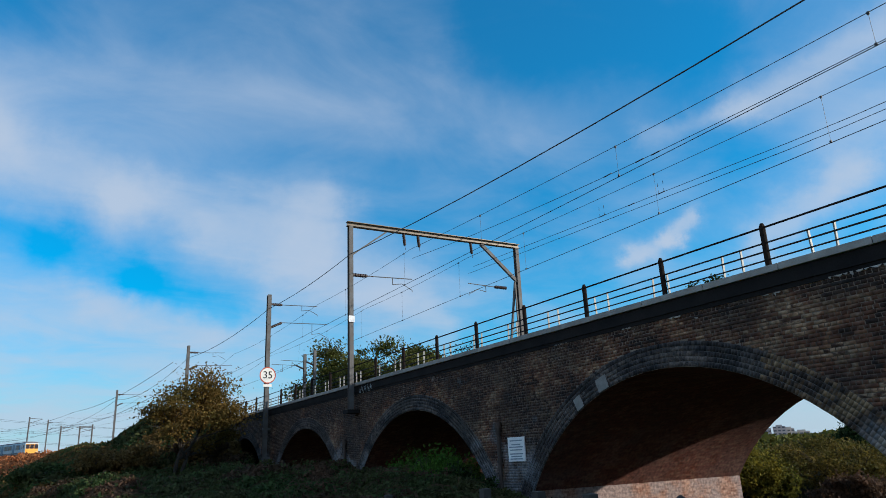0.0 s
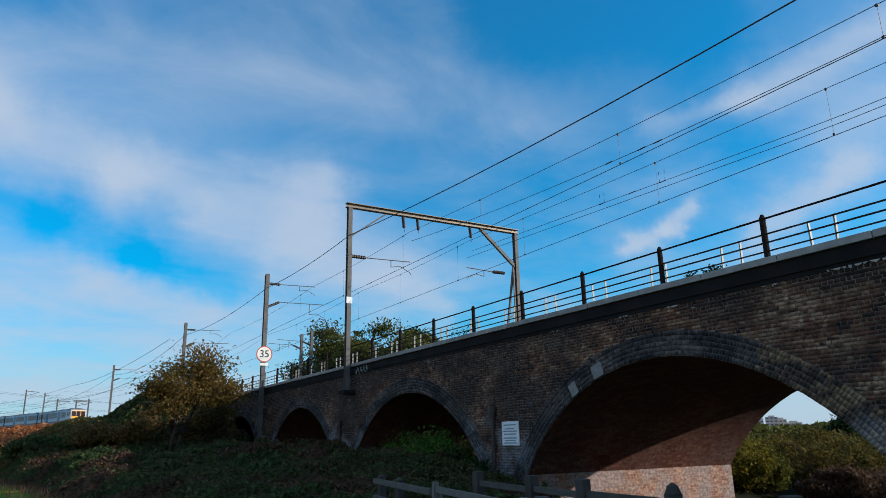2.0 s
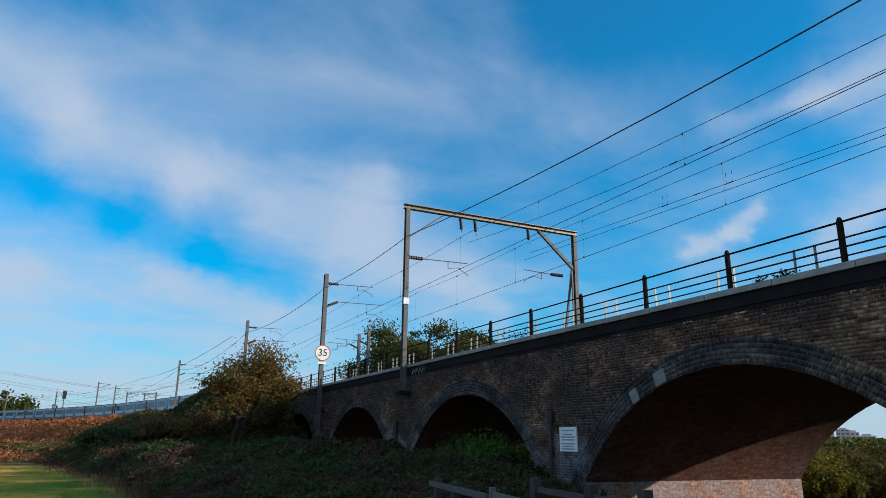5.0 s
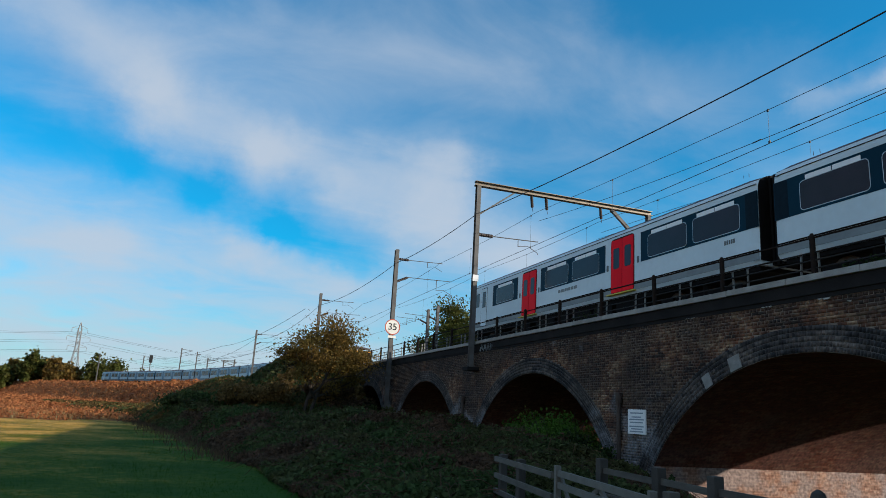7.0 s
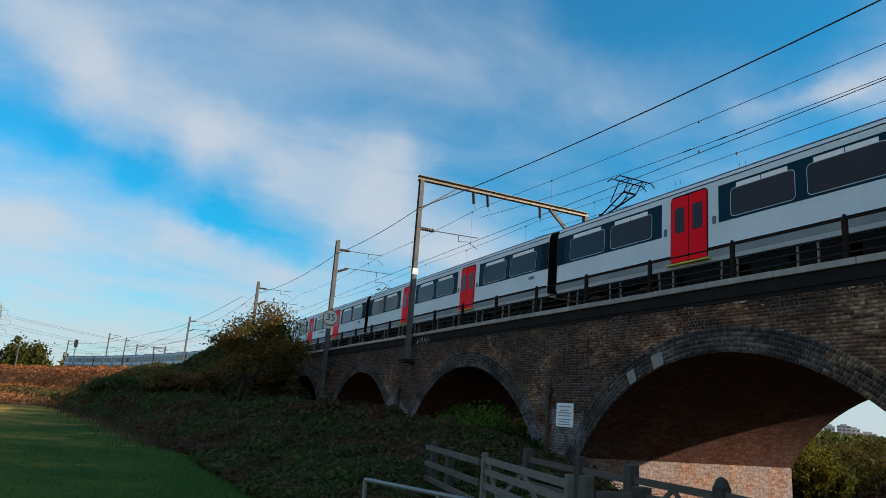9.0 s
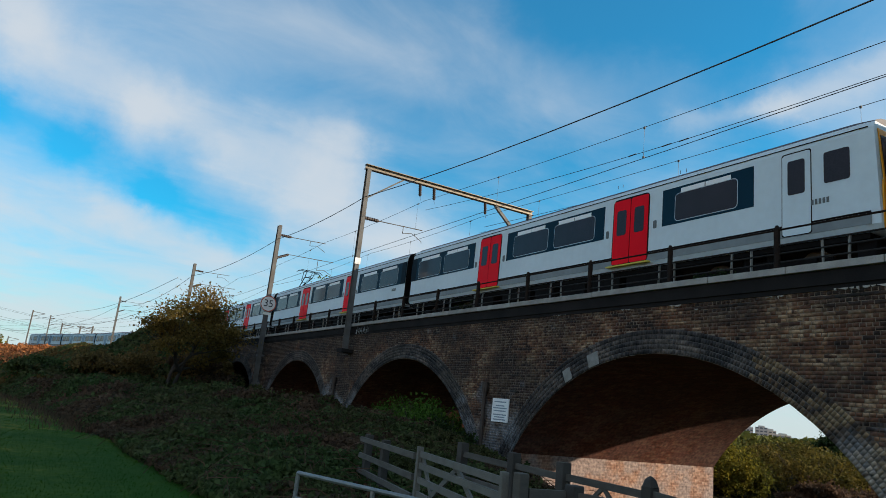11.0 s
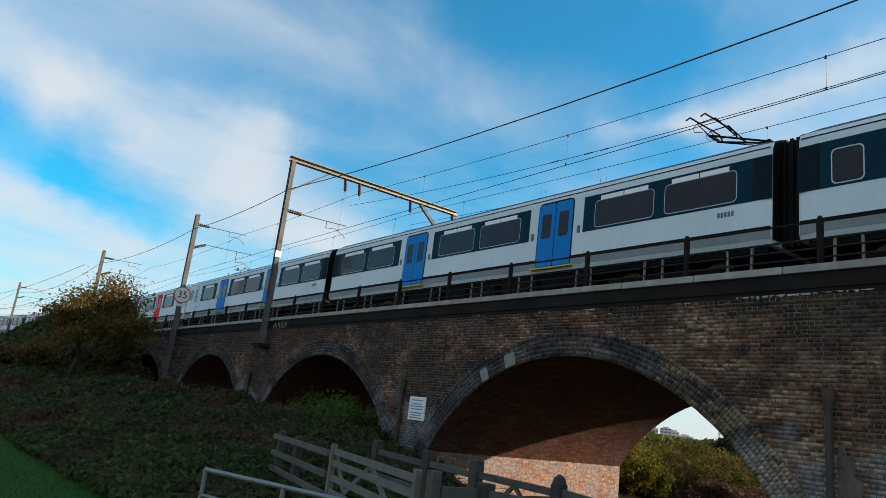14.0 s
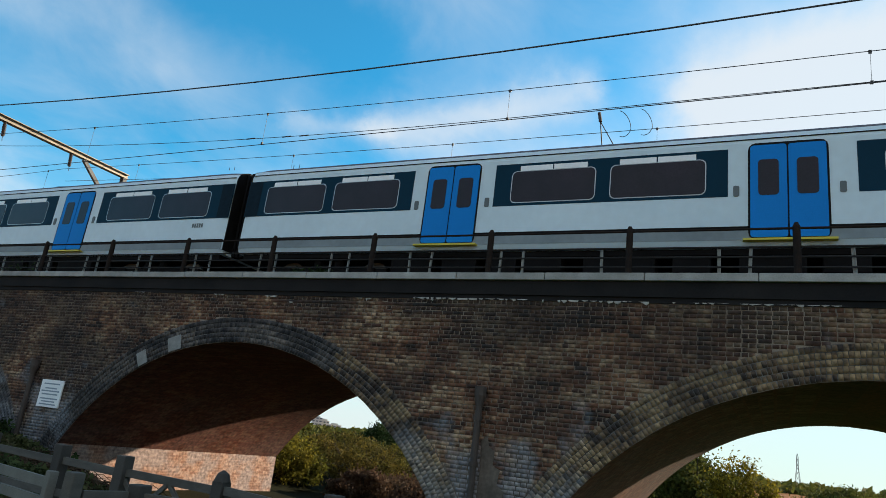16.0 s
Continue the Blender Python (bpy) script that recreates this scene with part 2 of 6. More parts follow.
    older.inputs["From Min"].default_value, older.inputs["From Max"].default_value, older.inputs["To Max"].default_value = 12.0, 24.0, 0.07
    L.new(sz.outputs[1], older.inputs[0])
    L.new(s1.outputs[0], s4.inputs[0])
    L.new(older.outputs[0], s4.inputs[1])
    L.new(s4.outputs[0], r1.inputs[0])
    m1 = N.new("ShaderNodeMix")
    m1.data_type = "RGBA"
    m1.inputs["B"].default_value = (0.030, 0.027, 0.026, 1)
    L.new(r1.outputs[0], m1.inputs["Factor"])
    L.new(ramp.outputs[0], m1.inputs["A"])
    r3 = N.new("ShaderNodeMapRange")
    r3.inputs["From Min"].default_value, r3.inputs["From Max"].default_value, r3.inputs["To Max"].default_value = 0.66, 0.80, white
    L.new(s3.outputs[0], r3.inputs[0])
    m3 = N.new("ShaderNodeMix")
    m3.data_type = "RGBA"
    m3.inputs["B"].default_value = (0.30, 0.325, 0.355, 1)
    L.new(r3.outputs[0], m3.inputs["Factor"])
    L.new(m1.outputs["Result"], m3.inputs["A"])
    hs, k = N.new("ShaderNodeHueSaturation"), N.new("ShaderNodeMath")
    k.operation = "MULTIPLY_ADD"
    k.inputs[1].default_value, k.inputs[2].default_value = 1.9, -0.12
    L.new(n2.outputs[0], k.inputs[0])
    L.new(k.outputs[0], hs.inputs["Value"])
    L.new(m3.outputs["Result"], hs.inputs["Color"])
    L.new(hs.outputs[0], b.inputs["Base Color"])
    bp = N.new("ShaderNodeBump")
    bp.inputs["Strength"].default_value, bp.inputs["Distance"].default_value = 0.5, 0.006
    L.new(n2.outputs[0], bp.inputs["Height"])
    L.new(bp.outputs[0], b.inputs["Normal"])
    return m


STOCK = ((0.036, 0.022, 0.018), (0.080, 0.038, 0.026), (0.120, 0.054, 0.034), (0.165, 0.074, 0.044), (0.26, 0.14, 0.080), (0.44, 0.30, 0.19))
RING = ((0.020, 0.020, 0.023), (0.034, 0.032, 0.035), (0.054, 0.050, 0.052), (0.095, 0.082, 0.078), (0.18, 0.15, 0.13))
TAN = ((0.050, 0.036, 0.030), (0.10, 0.066, 0.046), (0.18, 0.115, 0.070), (0.29, 0.19, 0.105), (0.42, 0.29, 0.16))
PINK = ((0.30, 0.155, 0.11), (0.42, 0.24, 0.17), (0.26, 0.14, 0.10), (0.46, 0.29, 0.22))
M_brick = brick_mat("stock brick", "island", STOCK, 0.8)
M_brick_one = brick_mat("stock brick, single", "object", STOCK, 0.8)
M_ring = brick_mat("arch ring brick", "island", RING, 0.6, white=0.4, spread=0.45)
M_ring_one = brick_mat("arch ring brick, single", "object", RING, 0.6, white=0.4, spread=0.45)
M_ring_tan = brick_mat("tan arch ring brick", "island", TAN, 0.55, white=0.4, spread=0.6)
M_ring_mortar = mat("pale ring mortar", (0.20, 0.19, 0.185), 0.95, vary=0.5, scale=0.8, bump=0.004, second=(0.06, 0.057, 0.056), spec=0.1)
M_brick_far = brick_mat("stock brick with courses", "island", STOCK, 0.55, joints=True)
M_barrel = brick_mat("red barrel brick", "island", ((0.105, 0.027, 0.014), (0.15, 0.042, 0.022), (0.11, 0.034, 0.019), (0.17, 0.075, 0.045)), 0.35, joints=True, white=0.05)
M_pier_in = brick_mat("pale pink pier brick", "island", PINK, 0.1, joints=True, white=0.4)
M_mortar = mat("sooty lime mortar", (0.30, 0.24, 0.195), 0.95, vary=0.4, scale=0.5, bump=0.004, second=(0.080, 0.064, 0.054), spec=0.1)
M_cornice = mat("black engineering brick", (0.011, 0.011, 0.012), 0.95, vary=0.5, scale=1.2, bump=0.004, second=(0.022, 0.020, 0.020), spec=0.15)
M_coping = mat("weathered grey coping stone", (0.35, 0.345, 0.33), 0.9, vary=0.35, scale=2.0, bump=0.004, objrand=0.18, second=(0.19, 0.19, 0.18))
M_lime = mat("white lime stain", (0.46, 0.44, 0.41), 0.95, vary=0.4, scale=8)
M_rail_rust = mat("rusty brown painted iron", (0.012, 0.010, 0.010), 0.85, vary=0.4, scale=6, bump=0.002, second=(0.026, 0.017, 0.013), spec=0.1)
M_rail_dark = mat("dark painted rail tube", (0.022, 0.021, 0.021), 0.7, vary=0.3, scale=5, spec=0.2)
M_galv = mat("dull galvanised steel", (0.26, 0.27, 0.27), 0.55, metal=0.6, vary=0.3, scale=4)
M_stanch = mat("grey galvanised angle", (0.27, 0.27, 0.255), 0.6, metal=0.3, vary=0.3, scale=4)
M_mast = mat("weathered steel mast", (0.125, 0.125, 0.125), 0.7, metal=0.1, vary=0.35, scale=2.5, second=(0.09, 0.08, 0.072))
M_beam = mat("pale galvanised beam", (0.22, 0.18, 0.135), 0.5, metal=0.3, vary=0.3, scale=2.5)
M_wire = mat("tarnished copper wire", (0.03, 0.028, 0.03), 0.6, vary=0.2)
M_insul = mat("brown glazed insulator", (0.035, 0.017, 0.015), 0.6, vary=0.2)
M_steelrail = mat("running rail steel", (0.16, 0.10, 0.07), 0.5, metal=0.5, vary=0.3)
M_sleeper = mat("concrete sleeper", (0.24, 0.23, 0.21), 0.9, vary=0.3)
M_ballast = mat("brown stone ballast", (0.16, 0.13, 0.105), 0.95, vary=0.5, scale=9, fine=28, bump=0.03)
M_white = mat("white sign plate", (0.80, 0.81, 0.82), 0.5, vary=0.08)
M_signtext = mat("grey sign print", (0.22, 0.27, 0.33), 0.6, vary=0.1)
M_signback = mat("speed sign face", (0.82, 0.80, 0.74), 0.4, vary=0.05)
M_signred = mat("faded red sign ring", (0.52, 0.10, 0.05), 0.45, vary=0.15)
M_black = mat("black sign paint", (0.018, 0.018, 0.018), 0.5, vary=0.1)
M_wood = mat("grey weathered timber", (0.11, 0.095, 0.08), 0.9, vary=0.35, scale=3, fine=60, bump=0.004, stretch=(1, 1, 4), objrand=0.12)
M_wood_dark = mat("dark weathered timber post", (0.065, 0.055, 0.047), 0.92, vary=0.35, scale=3, fine=60, bump=0.004, objrand=0.12)
M_gatewood = mat("pale silvered gate timber", (0.165, 0.15, 0.13), 0.85, vary=0.3, scale=3, fine=60, bump=0.003)
M_pipe = mat("brown cast iron pipe", (0.06, 0.042, 0.034), 0.7, vary=0.3, scale=5)
M_bark = mat("dark bark", (0.055, 0.042, 0.032), 0.95, vary=0.4, scale=6, bump=0.02)
M_graf = mat("pale paint scrawl", (0.32, 0.38, 0.40), 0.8, vary=0.2)


def leafmat(name, a, b, thin=0.35, isl=0.45):
    return mat(name, a, 0.75, vary=0.25, scale=0.5, fine=6, second=b, island=isl, through_leaf=thin, spec=0.12, blend=0.4)


M_bramble = leafmat("bramble leaf", (0.048, 0.092, 0.027), (0.082, 0.074, 0.031))
M_bramble_dry = leafmat("dead bramble and bracken", (0.12, 0.066, 0.042), (0.07, 0.05, 0.03))
M_ivy = leafmat("ivy leaf", (0.050, 0.13, 0.018), (0.095, 0.15, 0.024))
M_tree_a = leafmat("autumn hawthorn leaf", (0.10, 0.085, 0.022), (0.21, 0.12, 0.032), 0.4)
M_tree_b = leafmat("olive green leaf", (0.065, 0.085, 0.018), (0.11, 0.10, 0.025))
M_bush_y = leafmat("yellowing bush leaf", (0.22, 0.17, 0.02), (0.055, 0.07, 0.014), 0.4, 0.6)
M_bush_o = leafmat("olive and russet bush leaf", (0.15, 0.10, 0.022), (0.050, 0.062, 0.014), 0.35, 0.6)
M_dark_leaf = leafmat("dark holly leaf", (0.022, 0.04, 0.012), (0.03, 0.05, 0.015))
def grass_mat(name, thin):
    """Grass: shaded deep green painted beside the brambles, sunlit straw-gold and olive out on the open meadow."""
    m = bpy.data.materials.new(name)
    m.use_nodes = True
    N, L = m.node_tree.nodes, m.node_tree.links
    b = N["Principled BSDF"]
    b.inputs["Roughness"].default_value, b.inputs["Specular IOR Level"].default_value = 0.9, 0.05
    geo, sep, n1, n2 = (N.new("ShaderNode" + k) for k in ("NewGeometry", "SeparateXYZ", "TexNoise", "TexNoise"))
    L.new(geo.outputs["Position"], sep.inputs[0])
    for n, sc in ((n1, 0.28), (n2, 5.0)):
        n.inputs["Scale"].default_value, n.inputs["Detail"].default_value, n.inputs["Roughness"].default_value = sc, 6, 0.62
        L.new(geo.outputs["Position"], n.inputs["Vector"])

    def step(op, a, c, d=None):
        k = N.new("ShaderNodeMath")
        k.operation = op
        for i, v in enumerate((a, c, d)):
            if v is None:
                continue
            if isinstance(v, (int, float)):
                k.inputs[i].default_value = v
            else:
                L.new(v, k.inputs[i])
        return k.outputs[0]

    # sunlight is put into the colour: golder away from the viaduct
    sunlit_ = step("MULTIPLY_ADD", sep.outputs[0], -0.055, step("MULTIPLY", sep.outputs[1], 0.011))
    f = step("ADD", sunlit_, step("MULTIPLY_ADD", n1.outputs[0], 1.9, step("MULTIPLY_ADD", n2.outputs[0], 1.0, -1.46)))
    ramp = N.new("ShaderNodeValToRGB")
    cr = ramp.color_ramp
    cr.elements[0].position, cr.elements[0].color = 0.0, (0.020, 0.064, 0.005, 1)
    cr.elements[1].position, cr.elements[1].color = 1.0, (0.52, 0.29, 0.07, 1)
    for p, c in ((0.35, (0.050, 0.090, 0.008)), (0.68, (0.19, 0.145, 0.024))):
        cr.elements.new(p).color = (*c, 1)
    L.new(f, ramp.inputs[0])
    L.new(ramp.outputs[0], b.inputs["Base Color"])
    bp = N.new("ShaderNodeBump")
    bp.inputs["Strength"].default_value, bp.inputs["Distance"].default_value = 0.5, 0.04
    L.new(n2.outputs[0], bp.inputs["Height"])
    L.new(bp.outputs[0], b.inputs["Normal"])
    if thin:
        tr, ms = N.new("ShaderNodeBsdfTranslucent"), N.new("ShaderNodeMixShader")
        ms.inputs[0].default_value = thin
        L.new(ramp.outputs[0], tr.inputs["Color"])
        L.new(b.outputs[0], ms.inputs[1])
        L.new(tr.outputs[0], ms.inputs[2])
        L.new(ms.outputs[0], N["Material Output"].inputs[0])
    return m


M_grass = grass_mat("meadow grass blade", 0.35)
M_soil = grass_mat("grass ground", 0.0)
M_dry = leafmat("rust brown dry field weed", (0.30, 0.092, 0.034), (0.33, 0.15, 0.06), 0.25)
M_straw = leafmat("pale straw grass", (0.30, 0.23, 0.11), (0.20, 0.14, 0.06), 0.25)
# near black: the shade below the brambles is put into this colour
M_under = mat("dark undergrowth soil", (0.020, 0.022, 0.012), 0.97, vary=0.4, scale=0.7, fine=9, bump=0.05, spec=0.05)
M_field = mat("rust brown field floor", (0.26, 0.085, 0.032), 0.97, vary=0.4, scale=0.05, fine=2, second=(0.24, 0.12, 0.05), spec=0.04)
M_pylon = mat("grey pylon steel", (0.22, 0.23, 0.24), 0.6, metal=0.3, vary=0.1)
M_block = mat("far pale concrete", (0.52, 0.50, 0.46), 0.9, vary=0.1, scale=0.1)
M_farglass = mat("far window glass", (0.10, 0.12, 0.14), 0.3, vary=0.1)

M_body = mat("pale grey-white coach paint", (0.59, 0.71, 0.78), 0.5, vary=0.09, scale=0.5, fine=5, spec=0.2, second=(0.52, 0.64, 0.71))
M_lower = mat("mid grey lower bodyside", (0.22, 0.26, 0.28), 0.7, vary=0.2, scale=1.0, fine=9, spec=0.2)
M_band = mat("navy window band", (0.004, 0.034, 0.062), 0.55, vary=0.2, scale=0.6, spec=0.06)
M_louvre = mat("dark navy end louvre", (0.004, 0.016, 0.028), 0.7, vary=0.3, scale=8, spec=0.1)
M_roof = mat("grimy coach roof", (0.10, 0.082, 0.095), 0.7, vary=0.35, scale=1.2, fine=8)
M_pane = mat("dark tinted window glass", (0.034, 0.026, 0.034), 0.16, vary=0.5, scale=0.8, spec=0.16, second=(0.018, 0.018, 0.02))
M_wframe = mat("aluminium window frame", (0.40, 0.41, 0.42), 0.4, metal=0.6, vary=0.1)
M_vent = mat("pale hopper window", (0.84, 0.86, 0.88), 0.4, vary=0.12, scale=1.5)
M_dark = mat("dark underframe", (0.010, 0.009, 0.009), 0.9, vary=0.4, scale=3, spec=0.1)
M_gang = mat("black gangway rubber", (0.008, 0.008, 0.009), 0.8, vary=0.3, spec=0.15)
M_red = mat("red coach door paint", (0.86, 0.004, 0.016), 0.5, vary=0.12, scale=0.8, spec=0.06)
M_blue = mat("blue coach door paint", (0.001, 0.21, 0.62), 0.5, vary=0.12, scale=0.8, spec=0.06)
M_yellow = mat("yellow cab paint", (0.80, 0.34, 0.012), 0.4, vary=0.1)
M_step = mat("yellow door step edge", (0.62, 0.50, 0.05), 0.6, vary=0.15)
M_fbody = mat("pale blue coach paint", (0.36, 0.52, 0.60), 0.4, vary=0.1, scale=0.6)
M_fband = mat("blue window band", (0.02, 0.14, 0.26), 0.35, vary=0.1)
M_num = mat("dark number bars", (0.10, 0.12, 0.13), 0.6, vary=0.1)
M_wheel = mat("worn wheel steel", (0.10, 0.085, 0.075), 0.5, metal=0.5, vary=0.3)
M_concrete = mat("concrete kerb of the deck", (0.20, 0.19, 0.175), 0.9, vary=0.3, bump=0.003)

# ---- mesh helpers ----


def part(name, bm, material, parent=None, label="", smooth=False):
    """Links a bmesh as one mesh object."""
    me = bpy.data.meshes.new(name)
    if isinstance(bm, bmesh.types.BMesh):
        bmesh.ops.recalc_face_normals(bm, faces=bm.faces)
        bm.to_mesh(me)
        bm.free()
    else:
        me = bm
    if not me.materials:
        me.materials.append(material)
    if smooth:
        for p in me.polygons:
            p.use_smooth = True
    ob = new(name, me)
    if parent:
        ob.parent = parent
    if label:
        ob["label"] = label
    return ob


def group_at(name, m=None):
    ob = new(name)
    ob.empty_display_size = 0.2
    if m:
        ob.matrix_world = m
    return ob


def box(bm, x0, x1, y0, y1, z0, z1, m=None, bevel=0.0):
    vs = [bm.verts.new((x, y, z)) for x in (x0, x1) for y in (y0, y1) for z in (z0, z1)]
    fs = [bm.faces.new([vs[i] for i in f]) for f in ((0, 1, 3, 2), (4, 6, 7, 5), (0, 4, 5, 1), (2, 3, 7, 6), (0, 2, 6, 4), (1, 5, 7, 3))]
    if m:
        bmesh.ops.transform(bm, matrix=m, verts=vs)
    if bevel:
        bmesh.ops.bevel(bm, geom=list({e for f in fs for e in f.edges}), offset=bevel, segments=2, affect="EDGES", profile=0.5)
    return bm


def tube(bm, p, q, r, n=8, r2=None):
    p, q = Vector(p), Vector(q)
    r2 = r if r2 is None else r2
    a = (q - p).normalized()
    u = a.orthogonal().normalized()
    v = a.cross(u)
    A = [bm.verts.new(p + r * (math.cos(6.28319 * i / n) * u + math.sin(6.28319 * i / n) * v)) for i in range(n)]
    B = [bm.verts.new(q + r2 * (math.cos(6.28319 * i / n) * u + math.sin(6.28319 * i / n) * v)) for i in range(n)]
    for i in range(n):
        bm.faces.new((A[i], A[(i + 1) % n], B[(i + 1) % n], B[i]))
    bm.faces.new(A[::-1])
    bm.faces.new(B)
    return bm


def bar(bm, p, q, w, h, up=(0, 0, 1)):
    """A flat bar from p to q, w across and h along up."""
    p, q = Vector(p), Vector(q)
    a = (q - p).normalized()
    s = a.cross(Vector(up)).normalized()
    t = s.cross(a)
    vs = [bm.verts.new(c + s * (w / 2) * i + t * (h / 2) * j) for c in (p, q) for i, j in ((-1, -1), (1, -1), (1, 1), (-1, 1))]
    for f in ((0, 1, 2, 3), (7, 6, 5, 4), (0, 4, 5, 1), (1, 5, 6, 2), (2, 6, 7, 3), (3, 7, 4, 0)):
        bm.faces.new([vs[i] for i in f])
    return bm


def polytube(bm, pts, r, n=6):
    """A bent round bar or wire along pts, in one piece."""
    pts = [Vector(p) for p in pts]
    rings, u = [], None
    for i, p in enumerate(pts):
        a = (pts[min(i + 1, len(pts) - 1)] - pts[max(i - 1, 0)]).normalized()
        u = a.orthogonal().normalized() if u is None else (u - a * u.dot(a)).normalized()
        v = a.cross(u)
        rings.append([bm.verts.new(p + r * (math.cos(6.28319 * k / n) * u + math.sin(6.28319 * k / n) * v)) for k in range(n)])
    for A, C in zip(rings, rings[1:]):
        for k in range(n):
            bm.faces.new((A[k], A[(k + 1) % n], C[(k + 1) % n], C[k]))
    bm.faces.new(rings[0][::-1])
    bm.faces.new(rings[-1])
    return bm


def B():
    return bmesh.new()


def raw_mesh(name, verts, quads):
    me = bpy.data.meshes.new(name)
    v = np.asarray(verts, dtype=np.float32).reshape(-1, 3)
    q = np.asarray(quads, dtype=np.int32)
    k = q.shape[1]
    me.vertices.add(len(v))
    me.vertices.foreach_set("co", v.ravel())
    me.loops.add(q.size)
    me.loops.foreach_set("vertex_index", q.ravel())
    me.polygons.add(len(q))
    me.polygons.foreach_set("loop_start", np.arange(0, q.size, k, dtype=np.int32))
    me.polygons.foreach_set("loop_total", np.full(len(q), k, dtype=np.int32))
    me.update(calc_edges=True)
    return me


rng = np.random.default_rng(7)


def leaf_mesh(name, pts, size, up=0.3, long=1.5):
    """Small kite-shaped leaves at pts, each turned its own way. up: how far they lie flat."""
    n = len(pts)
    pts = np.asarray(pts)
    a = rng.normal(size=(n, 3))
    a /= np.linalg.norm(a, axis=1, keepdims=True)
    nn = rng.normal(size=(n, 3)) + np.array([0, 0, up * 4])
    b = np.cross(nn, a)
    b /= np.linalg.norm(b, axis=1, keepdims=True) + 1e-9
    s = (size * rng.uniform(0.55, 1.35, n))[:, None]
    tip, side = a * s * long * 0.5, b * s * 0.5
    fold = np.cross(a, b) * s * 0.18
    v = np.stack([pts - tip, pts + side + fold, pts + tip, pts - side + fold], 1)
    return raw_mesh(name, v.reshape(-1, 3), np.arange(4 * n).reshape(n, 4))


def blade_mesh(name, pts, height, width):
    n = len(pts)
    pts = np.asarray(pts)
    th = rng.uniform(0, 6.283, n)
    d = np.stack([np.cos(th), np.sin(th), np.zeros(n)], 1)
    h = (height * rng.uniform(0.5, 1.3, n))[:, None]
    lean = np.stack([rng.normal(0, 0.35, n), rng.normal(0, 0.35, n), np.ones(n)], 1) * h
    v = np.stack([pts - d * width, pts + d * width, pts + lean], 1)
    return raw_mesh(name, v.reshape(-1, 3), np.arange(3 * n).reshape(n, 3))


def fbm(x, y, s=1.0, seed=0.0):
    return noise.fractal(Vector((x * s + seed, y * s - seed, seed * 0.37)), 1.0, 2.0, 4)

# ---- the plan ----
XF, XB = 12.13, 20.75              # near and far face of the viaduct
ARCH0, PITCH, RAD, CROWN, RING_T = 11.25, 12.45, 6.15, 3.53, 0.56
SPRING = 0.80
Z_CORN, Z_COPE0, Z_COPE1, Z_RAIL = 4.62, 4.99, 5.13, 5.14
X_NEAR, X_FARTRACK = 15.0, 18.4
BEND_Y, BEND_R, BEND_X = 58.0, 390.0, 16.7
V_END = 56.0                       # the viaduct runs into the embankment here
HALF = math.sqrt(RAD ** 2 - (SPRING - (CROWN - RAD)) ** 2)


def bend(s, x0):
    """Where a line beside the track stands after s metres along it, and its heading in degrees."""
    if s <= BEND_Y:
        return x0, s, 0.0
    r = BEND_R + (x0 - BEND_X)
    a = (s - BEND_Y) / BEND_R
    return BEND_X - BEND_R + r * math.cos(a), BEND_Y + r * math.sin(a), math.degrees(a)


def smooth(a, b, v):
    t = min(1, max(0, (v - a) / (b - a)))
    return t * t * (3 - 2 * t)


def grass_edge(y):
    """Where the mown grass ends and the brambles begin."""
    if y < 12:
        return 2.4
    return 2.4 - 0.012 * (y - 12) ** 1.62


def terrain(x, y):
    s = y if y < BEND_Y else y + (y - BEND_Y) ** 3 / (6 * BEND_R ** 2)
    off = bend(s, BEND_X)[0] - BEND_X if y > BEND_Y else 0.0
    u = x - off
    west = smooth(-2.0, 11.0, u) if u < 16 else 1 - smooth(22.0, 31.0, u)
    start = smooth(40.0, 56.0, y + 0.5 * min(0, u - 10))
    if 11.8 < u < 21.3:
        start = smooth(46.0, 57.0, y)
    h = 5.0 * west * start
    d = math.hypot(x, y)
    h += 0.12 * fbm(x, y, 0.09, 3.1) * smooth(6, 25, d)
    h -= 0.75 * smooth(9.3, 12.5, x) * (1 - smooth(24, 34, x)) * (1 - smooth(16.0, 19.0, y)) * smooth(-40, -20, y)
    return h + 0.12 + 0.25 * smooth(4, 10, x) * smooth(10, 18, y) * (1 - start)


# one sheet of ground out to the horizon, finer near the camera
def ground_lines(near, step, far):
    out, v = [], 0.0
    while v < far:
        out.append(v)
        v += step if v < near else max(step, (v - near) * 0.22 + step)
    return out + [far]


gx = [-v for v in ground_lines(45, 1.0, 3200)][::-1][:-1] + ground_lines(45, 1.0, 3200)
gy = [-v for v in ground_lines(30, 2.0, 3200)][::-1][:-1] + ground_lines(230, 1.5, 3400)
verts = [(x, y, terrain(x, y) if -60 < y < 420 and abs(x) < 220 else 0.12) for y in gy for x in gx]
nx = len(gx)
quads = [(j * nx + i, j * nx + i + 1, (j + 1) * nx + i + 1, (j + 1) * nx + i) for j in range(len(gy) - 1) for i in range(nx - 1)]
gm = raw_mesh("ground", verts, quads)
for m in (M_soil, M_under, M_field):
    gm.materials.append(m)
for p in gm.polygons:
    c = p.center
    p.use_smooth = True
    if c.y > 52 + 0.3 * (c.x + 6) and c.x < 8 and c.y < 420 or c.y > 420 or c.x > 60:
        p.material_index = 2
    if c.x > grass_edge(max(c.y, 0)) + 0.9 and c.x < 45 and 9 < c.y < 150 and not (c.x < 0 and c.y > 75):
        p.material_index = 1
